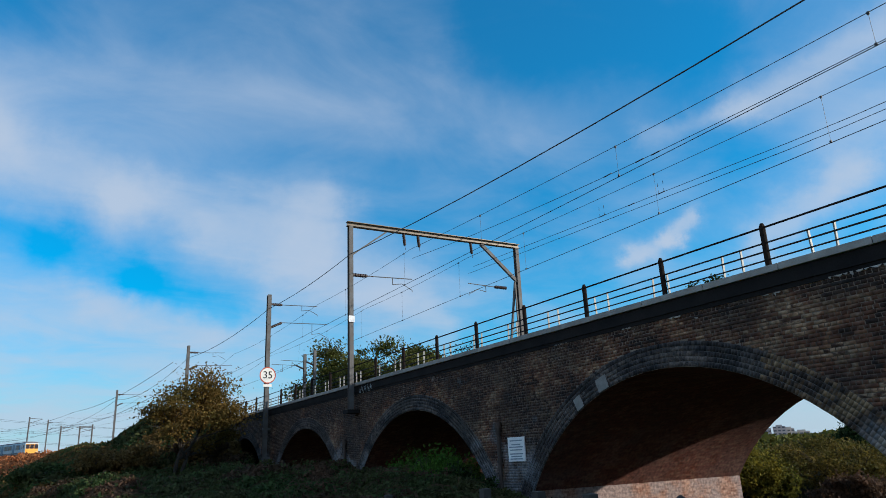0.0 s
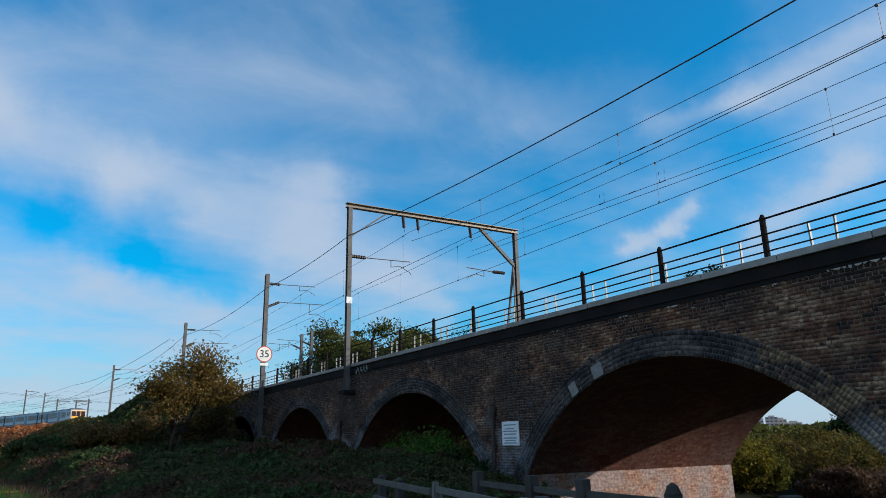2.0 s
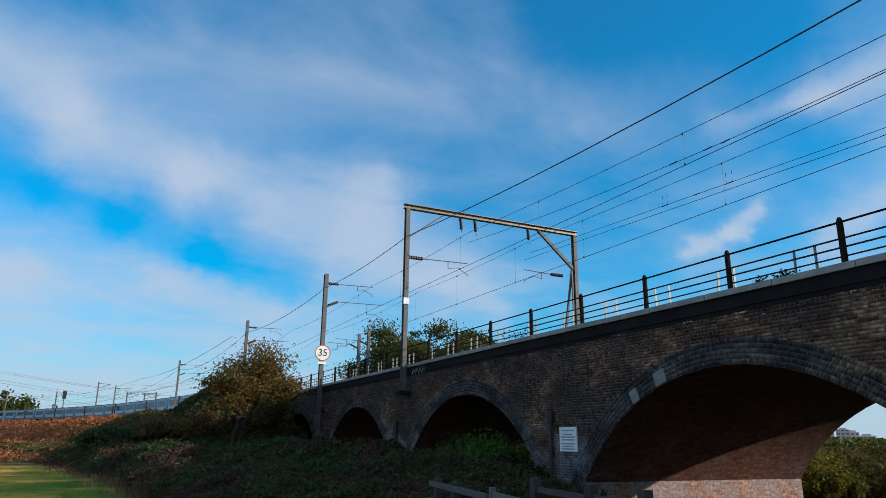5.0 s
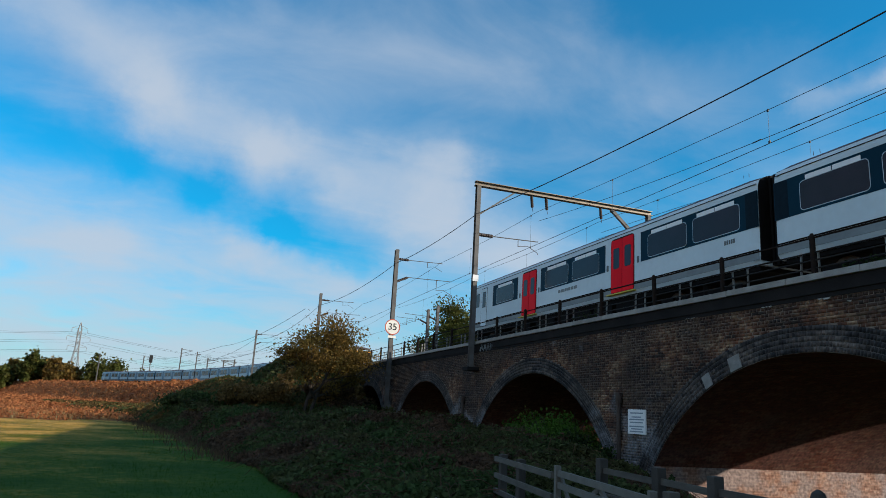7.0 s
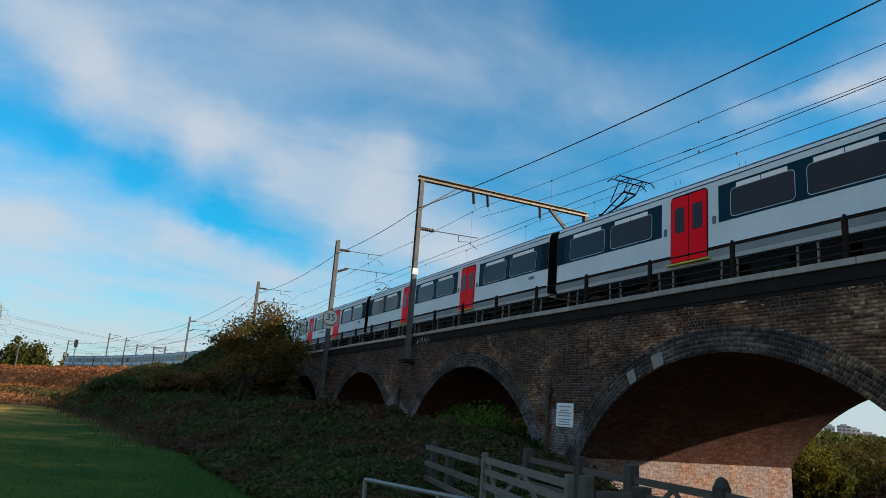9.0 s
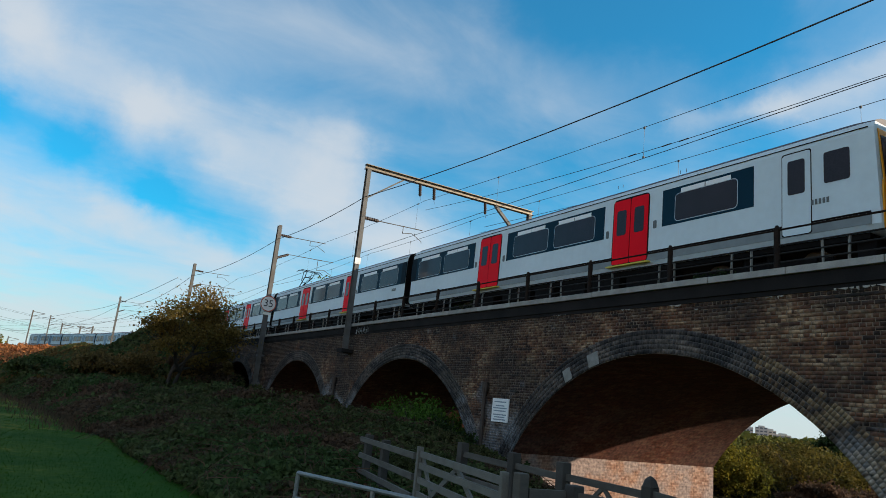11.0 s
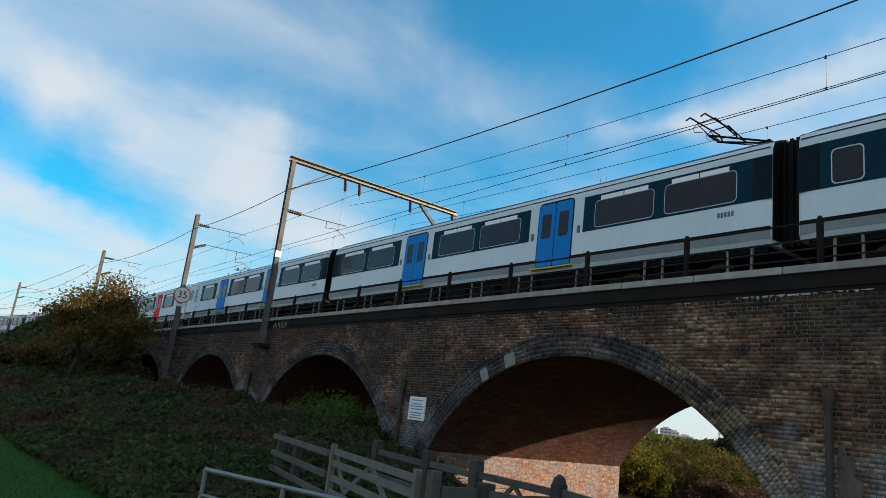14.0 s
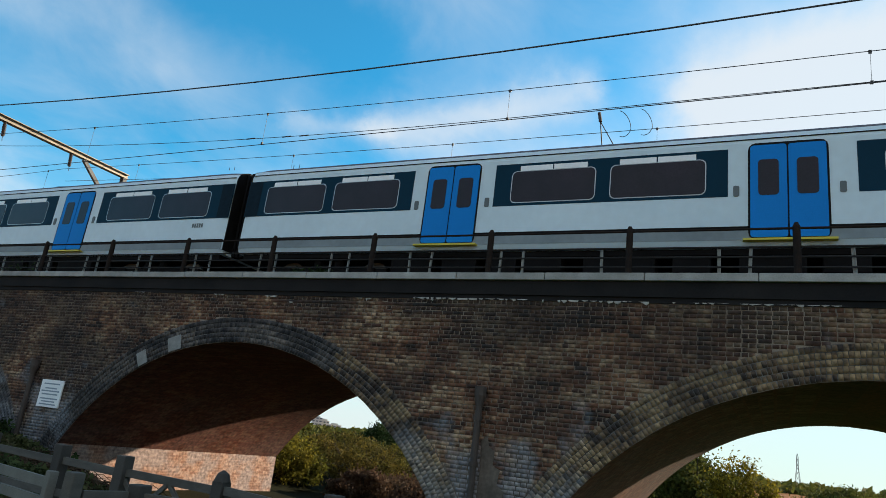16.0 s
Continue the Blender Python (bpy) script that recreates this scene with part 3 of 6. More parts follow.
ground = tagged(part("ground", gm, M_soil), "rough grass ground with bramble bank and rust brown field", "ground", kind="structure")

# ---- viaduct ----
viaduct = tagged(group_at("viaduct", pose(XF, ARCH0, 0)), "soot-stained brown brick railway viaduct with low round arches", "viaduct")
VO = Vector((XF, ARCH0, 0))


def vpart(name, bm, material, label="", smooth_it=False):
    """A part of the viaduct, from world coordinates."""
    if isinstance(bm, bmesh.types.BMesh):
        bmesh.ops.translate(bm, verts=bm.verts, vec=-VO)
    else:
        bm.transform(Matrix.Translation(-VO))
    return part(name, bm, material, viaduct, label, smooth_it)


def intrados(y):
    k = round((y - ARCH0) / PITCH)
    d = y - (ARCH0 + k * PITCH)
    if abs(d) >= HALF:
        return None
    return CROWN - RAD + math.sqrt(RAD ** 2 - d * d)


K0, K1 = -19, 3
for face, x, name in ((0, XF + 0.004, "near_wall"), (1, XB, "far_wall")):
    bm = B()
    for k in range(K0, K1 + 1):
        c = ARCH0 + k * PITCH
        ys = [c - PITCH / 2] + [c + HALF * math.sin(radians(a)) for a in range(-90, 91, 6)] + [c + PITCH / 2]
        for a, b in zip(ys, ys[1:]):
            if b - a < 1e-6:
                continue
            za = intrados(a) if abs(a - c) < HALF - 1e-6 else None
            zb = intrados(b) if abs(b - c) < HALF - 1e-6 else None
            if abs((a + b) / 2 - c) < HALF:
                za, zb = za or SPRING, zb or SPRING
            else:
                za = zb = -1.4
            bm.faces.new([bm.verts.new(p) for p in ((x, a, za), (x, b, zb), (x, b, Z_CORN + 0.03), (x, a, Z_CORN + 0.03))])
    vpart(name, bm, M_mortar if face == 0 else M_brick_far)
rest_b, rest_p = B(), B()
for k in range(K0, K1 + 1):
    c = ARCH0 + k * PITCH
    barrel = B() if k >= -2 else rest_b
    ys = [c + HALF * math.sin(radians(a)) for a in range(-90, 91, 5)]
    for a, b in zip(ys, ys[1:]):
        za, zb = intrados(a) or SPRING, intrados(b) or SPRING
        barrel.faces.new([barrel.verts.new(p) for p in ((XF + 0.02, a, za), (XB, a, za), (XB, b, zb), (XF + 0.02, b, zb))])
    if k >= -2:
        bmesh.ops.remove_doubles(barrel, verts=barrel.verts, dist=0.001)
        vpart("arch_barrel", barrel, M_barrel, "dark red brick arch underside", True)
    for y in (c - HALF, c + HALF):
        pier = B() if k >= -2 else rest_p
        pier.faces.new([pier.verts.new(p) for p in ((XF + 0.02, y, -1.4), (XB, y, -1.4), (XB, y, SPRING), (XF + 0.02, y, SPRING))])
        if k >= -2:
            vpart("pier_face", pier, M_pier_in, "pale pink brick pier inside the arch")
tagged(vpart("far_barrels", rest_b, M_barrel), kind="stuff")
tagged(vpart("far_piers", rest_p, M_pier_in), kind="stuff")
for k in (K0 - 0.5, K1 + 0.5):
    vpart("end_wall", box(B(), XF + 0.02, XB, ARCH0 + k * PITCH - 0.05, ARCH0 + k * PITCH + 0.05, -0.6, Z_CORN), M_brick_far)
Y0, Y1 = ARCH0 + (K0 - 0.5) * PITCH, ARCH0 + (K1 + 0.5) * PITCH
for x0, x1, name in ((XF - 0.06, XF + 0.45, "string_course"), (XB - 0.45, XB + 0.06, "far_string_course")):
    bm = B()
    box(bm, x0, x1, Y0, Y1, Z_CORN + 0.10, Z_COPE0)
    box(bm, x0 + 0.035, x1 - 0.035, Y0, Y1, Z_CORN, Z_CORN + 0.098)
    vpart(name, bm, M_cornice, "soot-black brick string course below the coping")
bm = B()
box(bm, XF + 0.46, XB - 0.46, Y0, Y1, Z_CORN, Z_RAIL - 0.30)
vpart("deck", bm, M_concrete)

# coping slabs, one by one
y = Y0
while y < V_END + 6:
    ln = 1.80 if y > -40 else 7.2
    for x0, near in ((XF - 0.13, True), (XB - 0.40, False)):
        if not near and y > -40 and int(y / 1.8) % 2:
            continue
        l2 = ln if near or y < -40 else 3.6
        bm = box(B(), 0, 0.53, 0.006, l2 - 0.006, 0, Z_COPE1 - Z_COPE0, bevel=0.012)
        s = part("coping_slab", bm, M_coping, viaduct)
        s.location = (x0 - VO.x, y - VO.y, Z_COPE0 + 0.003 + random.uniform(-0.002, 0.006))
    y += ln

# ---- railings ----


def railing(name, x, ya, yb, label, stanchions=True):
    r = tagged(group_at(name, pose(x, 8.32, Z_COPE1)), label, "railing")
    S = 2.743
    k0, k1 = math.ceil((ya - 8.32) / S), math.floor((yb - 8.32) / S)
    pm = B()
    tube(pm, (0, 0, 0.0), (0, 0, 0.93), 0.062, 10)
    tube(pm, (0, 0, 0.93), (0, 0, 1.0), 0.062, 10, 0.03)
    tube(pm, (0, 0, 0.0), (0, 0, 0.07), 0.085, 10)
    bmesh.ops.recalc_face_normals(pm, faces=pm.faces)
    post = bpy.data.meshes.new("post")
    pm.to_mesh(post)
    pm.free()
    post.materials.append(M_rail_rust)
    am = B()
    box(am, -0.028, 0.028, -0.006, 0.006, 0, 0.60)
    box(am, 0.016, 0.028, 0.006, 0.05, 0, 0.60)
    box(am, -0.04, 0.06, -0.05, 0.07, 0, 0.014)
    ang = bpy.data.meshes.new("stanchion")
    am.to_mesh(ang)
    am.free()
    ang.materials.append(M_stanch)
    for k in range(k0, k1 + 1):
        o = part("post", post, M_rail_rust, r)
        o.location = (0, S * k, 0)
        o.rotation_euler = (radians(random.uniform(-1, 1)), radians(random.uniform(-1, 1)), 0)
    yy = 5.1 - 2.03 * 17
    while stanchions and yy < yb:
        for d in (-0.24, 0.24):
            if yy > ya:
                o = part("stanchion", ang, M_stanch, r)
                o.location = (0.03, yy + d - 8.32, 0)
                o.rotation_euler = (radians(random.uniform(-3, 3)), 0, 0)
        yy += 2.03
    for z, rad, mm, nm in ((0.90, 0.022, M_rail_rust, "top_rail"), (0.575, 0.019, M_rail_dark, "middle_rail"), (0.40, 0.019, M_rail_dark, "middle_rail")):
        b = B()
        tube(b, (0, S * k0, z), (0, S * k1, z), rad, 8)
        part(nm, b, mm, r)
    b = B()
    tube(b, (0, S * k0, 0.22), (0, S * k1, 0.22), 0.017, 8)
    part("bottom_rail", b, M_rail_dark, r)
    return r


railing("railing", XF + 0.27, -30, V_END + 6, "rusty iron railing with round posts along the coping")
railing("railing", XB - 0.2, -30, V_END + 6, "rusty iron railing along the far coping", False)

# ---- permanent way ----
bm = B()
prev = None
for s in [-225, -60] + list(range(-50, 300, 8)):
    ring = []
    for dx, dz in ((-4.6, -0.32), (-3.6, -0.16), (3.6, -0.16), (4.6, -0.32)) if s > V_END - 4 else ((-3.85, -0.30), (-3.5, -0.16), (3.5, -0.16), (3.65, -0.30)):
        x, yy, _ = bend(s, BEND_X + dx)
        ring.append(bm.verts.new((x, yy, Z_RAIL + dz)))
    if prev:
        for i in range(3):
            bm.faces.new((prev[i], prev[i + 1], ring[i + 1], ring[i]))
    prev = ring
tagged(part("ballast", bm, M_ballast), "brown stone ballast bed of the railway", "ballast", kind="structure")
for tx in (X_NEAR, X_FARTRACK):
    tr = tagged(group_at("railway_track", pose(tx, 0, Z_RAIL)), "running rails on sleepers in brown ballast", "railway track")
    for g in (-0.75, 0.75):
        bm = B()
        pts = [bend(s, tx + g) for s in [-225] + list(range(56, 300, 8))]
        for a, b in zip(pts, pts[1:]):
            bar(bm, (a[0] - tx, a[1], -0.08), (b[0] - tx, b[1], -0.08), 0.07, 0.155)
        part("rail", bm, M_steelrail, tr)
    bm = B()
    for s in np.arange(-30, 150, 0.7):
        x, yy, h = bend(float(s), tx)
        box(bm, -1.25, 1.25, -0.13, 0.13, -0.30, -0.145, pose(x - tx, yy, 0, 0, 0, h))
    tagged(part("sleepers", bm, M_sleeper, tr), kind="stuff")

# ---- overhead line ----


def cable(name, pts, r, label):
    bm = B()
    polytube(bm, pts, r, 6)
    return tagged(part(name, bm, M_wire), label, "cable")


def sagged(a, b, low, n=16):
    """From a to b, hanging down to the height low halfway."""
    a, b = Vector(a), Vector(b)
    out = []
    for i in range(n + 1):
        t = i / n
        p = a.lerp(b, t)
        p.z -= 4 * t * (1 - t) * ((a.z + b.z) / 2 - low)
        out.append(p)
    return out


G_Y, G_Z, G_XL, G_XR = 28.95, 12.62, 11.83, 21.45
MASTS = [(11.85, 42.5, 12.15, 2.6), (10.9, 64.6, 12.3, 4.6), (8.9, 106.0, 12.5, 4.9), (1.6, 165.0, 12.4, 4.9)]
D = -35.0                                     # the support behind the camera
feed = [[(11.83, -24.5, 11.12), (11.83, G_Y, 11.12), 9.88]]
feed += [[(11.83, G_Y, 11.12), (11.85, 42.5, 11.25), 11.0], [(11.85, 42.5, 11.25), (10.9, 64.6, 11.2), 10.8], [(10.9, 64.6, 11.2), (8.9, 106, 11.2), 10.2], [(8.9, 106, 11.2), (1.6, 165, 11), 9.8]]
cable("feeder_wire", [p for f in feed for p in sagged(*f)], 0.018, "thick dark feeder wire slung from mast to mast")


def catenary(track, z_sup, z_low, z_con, extra, stag, first, gap):
    """Messenger, contact wire and droppers of one track."""
    th = tagged(group_at("overhead_line", pose(track, 0, z_con)), "overhead contact line with messenger wire and droppers", "overhead line")
    ys = [D, G_Y, 42.5, 64.6, 106.0, 150.0, 200.0]
    mes, con = [], []
    for a, b in zip(ys, ys[1:]):
        pa, pb = bend(a, track), bend(b, track)
        low = z_low if a == D else z_sup - 0.35 * ((b - a) / 25) ** 2
        for p in sagged((pa[0] - track, pa[1], z_sup - z_con), (pb[0] - track, pb[1], z_sup - z_con), low - z_con, 40):
            x = bend(p.y, track)[0] - track
            mes.append(Vector((x, p.y, p.z)))
    bm = B()
    polytube(bm, mes, 0.010, 5)
    part("messenger_wire", bm, M_wire, th)
    pts = [bend(s, track) for s in list(range(-35, 200, 6))]
    bm = B()
    polytube(bm, [(p[0] - track + stag * math.sin(p[1] / 9), p[1], 0) for p in pts], 0.012, 5)
    part("contact_wire", bm, M_wire, th)
    for dx, y_a, y_b, rise in extra:
        bm = B()
        polytube(bm, [(dx, y_a + (y_b - y_a) * t, rise(y_a + (y_b - y_a) * t) - z_con) for t in [i / 24 for i in range(25)]], 0.010, 5)
        part("overlap_wire", bm, M_wire, th)
    yd = first - 5 * gap
    while yd < 60:
        best = min(mes, key=lambda p: abs(p.y - yd))
        bm = B()
        tube(bm, (best.x, best.y, 0), (best.x, best.y, best.z), 0.005, 4)
        box(bm, best.x - 0.02, best.x + 0.02, best.y - 0.03, best.y + 0.03, -0.02, 0.05)
        box(bm, best.x - 0.02, best.x + 0.02, best.y - 0.03, best.y + 0.03, best.z - 0.05, best.z + 0.02)
        part("dropper", bm, M_wire, th)
        yd += gap
    return th


near_line = catenary(X_NEAR, 11.7, 10.80, 10.05, [(0.06, -14, 28.9, lambda y: 10.11 + 1.12 * max(0, (y - 6) / 22.9) ** 2)], 0.05, 14.15, 7.75)
far_line = catenary(X_FARTRACK, 11.66, 11.15, 9.80, [(0.2, -14, 28.9, lambda y: 10.36 + 0.042 * max(0, y - 10)), (-0.1, -14, 28.9, lambda y: 10.03 + 0.039 * max(0, y - 10.2))], 0.05, 16.9, 6.6)
# splices and small insulators on the wires that leave the overlap
for y, z, o in ((13.05, 10.215, near_line), (13.7, 10.24, near_line), (15.1, 10.295, near_line), (16.1, 10.615, far_line), (17.6, 10.68, far_line), (19.2, 10.745, far_line)):
    bm = B()
    dx = 0.06 if o is near_line else 0.2
    z -= o.location.z
    tube(bm, (dx, y - 0.17, z), (dx, y + 0.17, z), 0.019, 8)
    if o is far_line and y != 17.6:
        for dy in (-0.13, 0.13):
            tube(bm, (dx, y + dy, z), (dx, y + dy, z + 0.13), 0.008, 5)
            tube(bm, (dx, y + dy, z + 0.28), (dx, y + dy, z + 0.42), 0.010, 5)
    part("wire_splice", bm, M_wire, o)
# jumper loops and section insulator
bm = B()
for y0 in (4.45, 3.85):
    polytube(bm, [(0, y0 - 0.28 * math.sin(a) - 0.12 * a / 3.1, 11.85 - 9.80 - 0.95 * abs(math.sin(a * 0.5)) ** 1.5 * (1 if a < 2 else 0.9)) for a in [i * 0.35 for i in range(11)]], 0.010, 5)
part("jumper_wire", bm, M_wire, far_line)
bm = B()
tube(bm, (0, 5.05, 2.05), (0, 5.0, 1.75), 0.05, 8)
tube(bm, (0, 5.0, 1.75), (0, 4.92, 1.0), 0.018, 6)
tube(bm, (0, 5.0, 1.75), (0, 4.6, 1.0), 0.014, 6)
part("section_insulator", bm, M_insul, far_line)


def insulator(bm, p, q, r=0.06):
    p, q = Vector(p), Vector(q)
    for i in range(6):
        tube(bm, p.lerp(q, i / 6 + 0.01), p.lerp(q, (i + 0.8) / 6), r, 9, r * 0.75)
    tube(bm, p, q, r * 0.6, 6)


def hsec(bm, x, y, z0, z1, w=0.22, d=0.24, t=0.018):
    """An upright steel column of H section."""
    box(bm, x - w / 2, x + w / 2, y - d / 2, y - d / 2 + t, z0, z1)
    box(bm, x - w / 2, x + w / 2, y + d / 2 - t, y + d / 2, z0, z1)
    box(bm, x - t / 2, x + t / 2, y - d / 2 + t, y + d / 2 - t, z0, z1)


def bracket(th, ox, oy, oz, post_x, tip_x, z, y, side, low):
    """A cantilever arm with insulator, steady arm and registration."""
    bm = B()
    insulator(bm, (post_x + side * 0.12 - ox, y - oy, z - oz), (post_x + side * 0.85 - ox, y - oy, z - oz + low), 0.095)
    part("insulator", bm, M_insul, th, "brown ribbed insulator")
    bm = B()
    tube(bm, (post_x + side * 0.85 - ox, y - oy, z - oz + low), (tip_x - ox, y - oy, z - oz + low + 0.06), 0.022, 6)
    x1 = tip_x - side * 1.05
    tube(bm, (x1 - ox, y - oy, z - oz + low + 0.05), (x1 - ox, y - oy, z - oz - 0.32), 0.018, 6)
    polytube(bm, [(x1 - ox, y - oy, z - oz - 0.30), (x1 + side * 0.5 - ox, y - oy, z - oz - 0.22), (tip_x - ox, y - oy, z - oz - 0.5), (tip_x - ox, y - oy, z - oz - 0.58)], 0.016, 6)
    part("cantilever_arm", bm, M_mast, th)


gan = tagged(group_at("catenary_gantry", pose(G_XL, G_Y, 3.88)), "tall steel overhead-line gantry spanning both tracks", "gantry")


def gpart(name, bm, m, label=""):
    bmesh.ops.translate(bm, verts=bm.verts, vec=(-G_XL, -G_Y, -3.88))
    return part(name, bm, m, gan, label)


bm = B()
hsec(bm, G_XL, G_Y, 3.95, G_Z - 0.12, 0.20, 0.24)
gpart("post", bm, M_mast)
bm = B()
hsec(bm, G_XR, G_Y, 4.2, G_Z - 0.12, 0.20, 0.24)
gpart("post", bm, M_mast)
bm = B()
for dz in (-0.14, 0.06):
    box(bm, G_XL - 0.18, G_XR + 0.18, G_Y - 0.13, G_Y + 0.13, G_Z + dz, G_Z + dz + 0.03)
box(bm, G_XL - 0.18, G_XR + 0.18, G_Y - 0.012, G_Y + 0.012, G_Z - 0.11, G_Z + 0.06)
gpart("beam", bm, M_beam, "pale galvanised cross beam")
bm = B()
bar(bm, (G_XL + 0.1, G_Y, 11.1), (13.75, G_Y, G_Z - 0.15), 0.07, 0.07)
gpart("brace", bm, M_mast)
bm = B()
bar(bm, (19.2, G_Y, G_Z - 0.15), (G_XR - 0.05, G_Y, 10.6), 0.16, 0.14, (0, 1, 0))
gpart("brace", bm, M_mast)
bm = B()
bar(bm, (21.25, G_Y, 10.6), (20.35, G_Y, Z_RAIL - 0.2), 0.10, 0.10, (0, 1, 0))
bar(bm, (21.25, G_Y, 10.6), (20.75, G_Y - 0.7, Z_RAIL), 0.07, 0.07, (0, 1, 0))
for z in (6.2, 7.0, 7.8):
    x = 20.35 + (z - 4.94) / 5.66 * 0.9
    bar(bm, (x, G_Y, z), (G_XR, G_Y, z + 0.4), 0.05, 0.05, (0, 1, 0))
gpart("strut", bm, M_mast, "leaning lattice strut")
bm = B()
box(bm, G_XL - 0.26, XF + 0.01, G_Y - 0.30, G_Y + 0.30, 3.80, 3.96, bevel=0.01)
gpart("bracket", bm, M_cornice, "dark bracket on the wall")
bm = B()
box(bm, G_XR - 0.7, G_XR + 0.3, G_Y - 0.3, G_Y + 0.3, 3.95, 4.2)
gpart("bracket", bm, M_cornice)
bm = B()
box(bm, G_XL - 0.14, G_XL + 0.14, G_Y - 0.15, G_Y - 0.132, 7.85, 8.15)
gpart("number_plate", bm, M_white, "white plate on the post")
for x in (14.65, 15.45, 18.55):
    bm = B()
    insulator(bm, (x, G_Y, G_Z - 0.14), (x + 0.06, G_Y, G_Z - 0.75), 0.085)
    tube(bm, (x + 0.06, G_Y, G_Z - 0.75), (x + 0.1, G_Y, 11.66), 0.012, 5)
    gpart("hanger", bm, M_insul, "brown hanging insulator")
bracket(gan, G_XL, G_Y, 3.88, G_XL, 15.05, 10.12, G_Y, 1, 0.0)
bracket(gan, G_XL, G_Y, 3.88, G_XR - 0.7, 18.3, 10.2, G_Y, -1, 0.0)

for i, (x, y, zt, zb) in enumerate(MASTS):
    th = tagged(group_at("catenary_mast", pose(x, y, zb)), "steel overhead-line mast with a round speed sign" if i == 0 else "tall steel overhead-line mast beside the track", "mast", group="overhead-line masts")
    bm = B()
    hsec(bm, 0, 0, -0.4, zt - zb, 0.24, 0.28)
    part("post", bm, M_mast, th)
    bm = B()
    if i:
        box(bm, -0.42, 0.42, -0.35, 0.35, -0.55, -0.05, bevel=0.02)
    else:
        box(bm, -0.16, XF - x + 0.01, -0.2, 0.2, -0.55, -0.38, bevel=0.01)
        part("clamp", box(B(), -0.14, XF - x + 0.01, -0.17, 0.17, 1.2, 1.32, bevel=0.01), M_mast, th)
    part("base", bm, M_cornice if i else M_mast, th)
    bracket(th, x, y, zb, x, x + 3.2, zt - 0.6, y, 1, 0.0)
    bracket(th, x, y, zb, x, x + 3.9, zt - 2.1, y, 1, 0.35)

# speed sign on the second mast
x, y, zt, zb = MASTS[0]
disc = tagged(group_at("speed_sign", pose(x, y - 0.20, 7.05)), "round white speed sign reading 35 with a thin red ring", "sign")
bm = B()
tube(bm, (0, 0.02, 0), (0, -0.01, 0), 0.50, 40)
part("disc", bm, M_signback, disc)
bm = B()
n = 48
for i in range(n):
    a, b = 6.28319 * i / n, 6.28319 * (i + 1) / n
    bm.faces.new([bm.verts.new((r * math.cos(t), -0.016, r * math.sin(t))) for r, t in ((0.44, a), (0.50, a), (0.50, b), (0.44, b))])
part("rim", bm, M_signred, disc, "faded red ring")
bm = B()
box(bm, -0.26, 0.26, -0.016, -0.0, -0.70, -0.54)
part("subplate", bm, M_signback, disc)
bm = B()
box(bm, -0.06, 0.06, 0.02, 0.06, -0.66, 0.46)
part("backing_bar", bm, M_mast, disc)


def lettering(text, size, m, material, parent, name="lettering"):
    cu = bpy.data.curves.new(name, "FONT")
    cu.body, cu.size, cu.align_x, cu.align_y, cu.extrude = text, size, "CENTER", "CENTER", 0.004
    o = bpy.data.objects.new(name, cu)
    scene.collection.objects.link(o)
    me = bpy.data.meshes.new_from_object(o.evaluated_get(bpy.context.evaluated_depsgraph_get()))
    bpy.data.objects.remove(o)
    me.materials.clear()
    me.materials.append(material)
    ob = part(name, me, material, parent)
    ob.matrix_basis = m
    return ob


lettering("35", 0.62, pose(0, -0.022, 0, 90, 0, 0), M_black, disc, "figures")
# twin masts on the far side
for y in (61.2, 64.0):
    th = tagged(group_at("catenary_mast", pose(21.5, y, 4.6)), "steel overhead-line mast on the far side of the tracks", "mast", group="overhead-line masts")
    bm = B()
    hsec(bm, 0, 0, -0.4, 7.2, 0.24, 0.28)
    part("post", bm, M_mast, th)
    bracket(th, 21.5, y, 4.6, 21.5, 18.3, 10.4, y, -1, 0.3)
# notice on the wall, its print too small to read
note = tagged(group_at("notice_board", pose(XF - 0.03, 17.05, 1.94)), "white printed notice board fixed to the brickwork", "sign")
bm = B()
box(bm, -0.012, 0.03, -0.41, 0.41, -0.34, 0.34, bevel=0.006)
part("plate", bm, M_white, note)
for i, (z, w) in enumerate(((0.24, 0.30), (0.13, 0.22), (0.06, 0.34), (-0.02, 0.30), (-0.13, 0.33), (-0.20, 0.26), (-0.27, 0.31))):
    bm = B()
    box(bm, -0.017, -0.011, -w, w, z - 0.016, z + 0.016)
    part("print_bar", bm, M_signtext, note)
bm = B()
for i in range(14):
    yy, zz = 27.2 + 0.10 * i, 4.78 + 0.07 * math.sin(i * 1.9)
    bar(bm, (XF - 0.065, yy, zz - 0.09), (XF - 0.065, yy + 0.05 * math.sin(i * 2.3), zz + 0.09), 0.012, 0.02, (1, 0, 0))
tagged(part("graffiti", bm, M_graf), "pale painted scrawl on the dark string course", "graffiti")


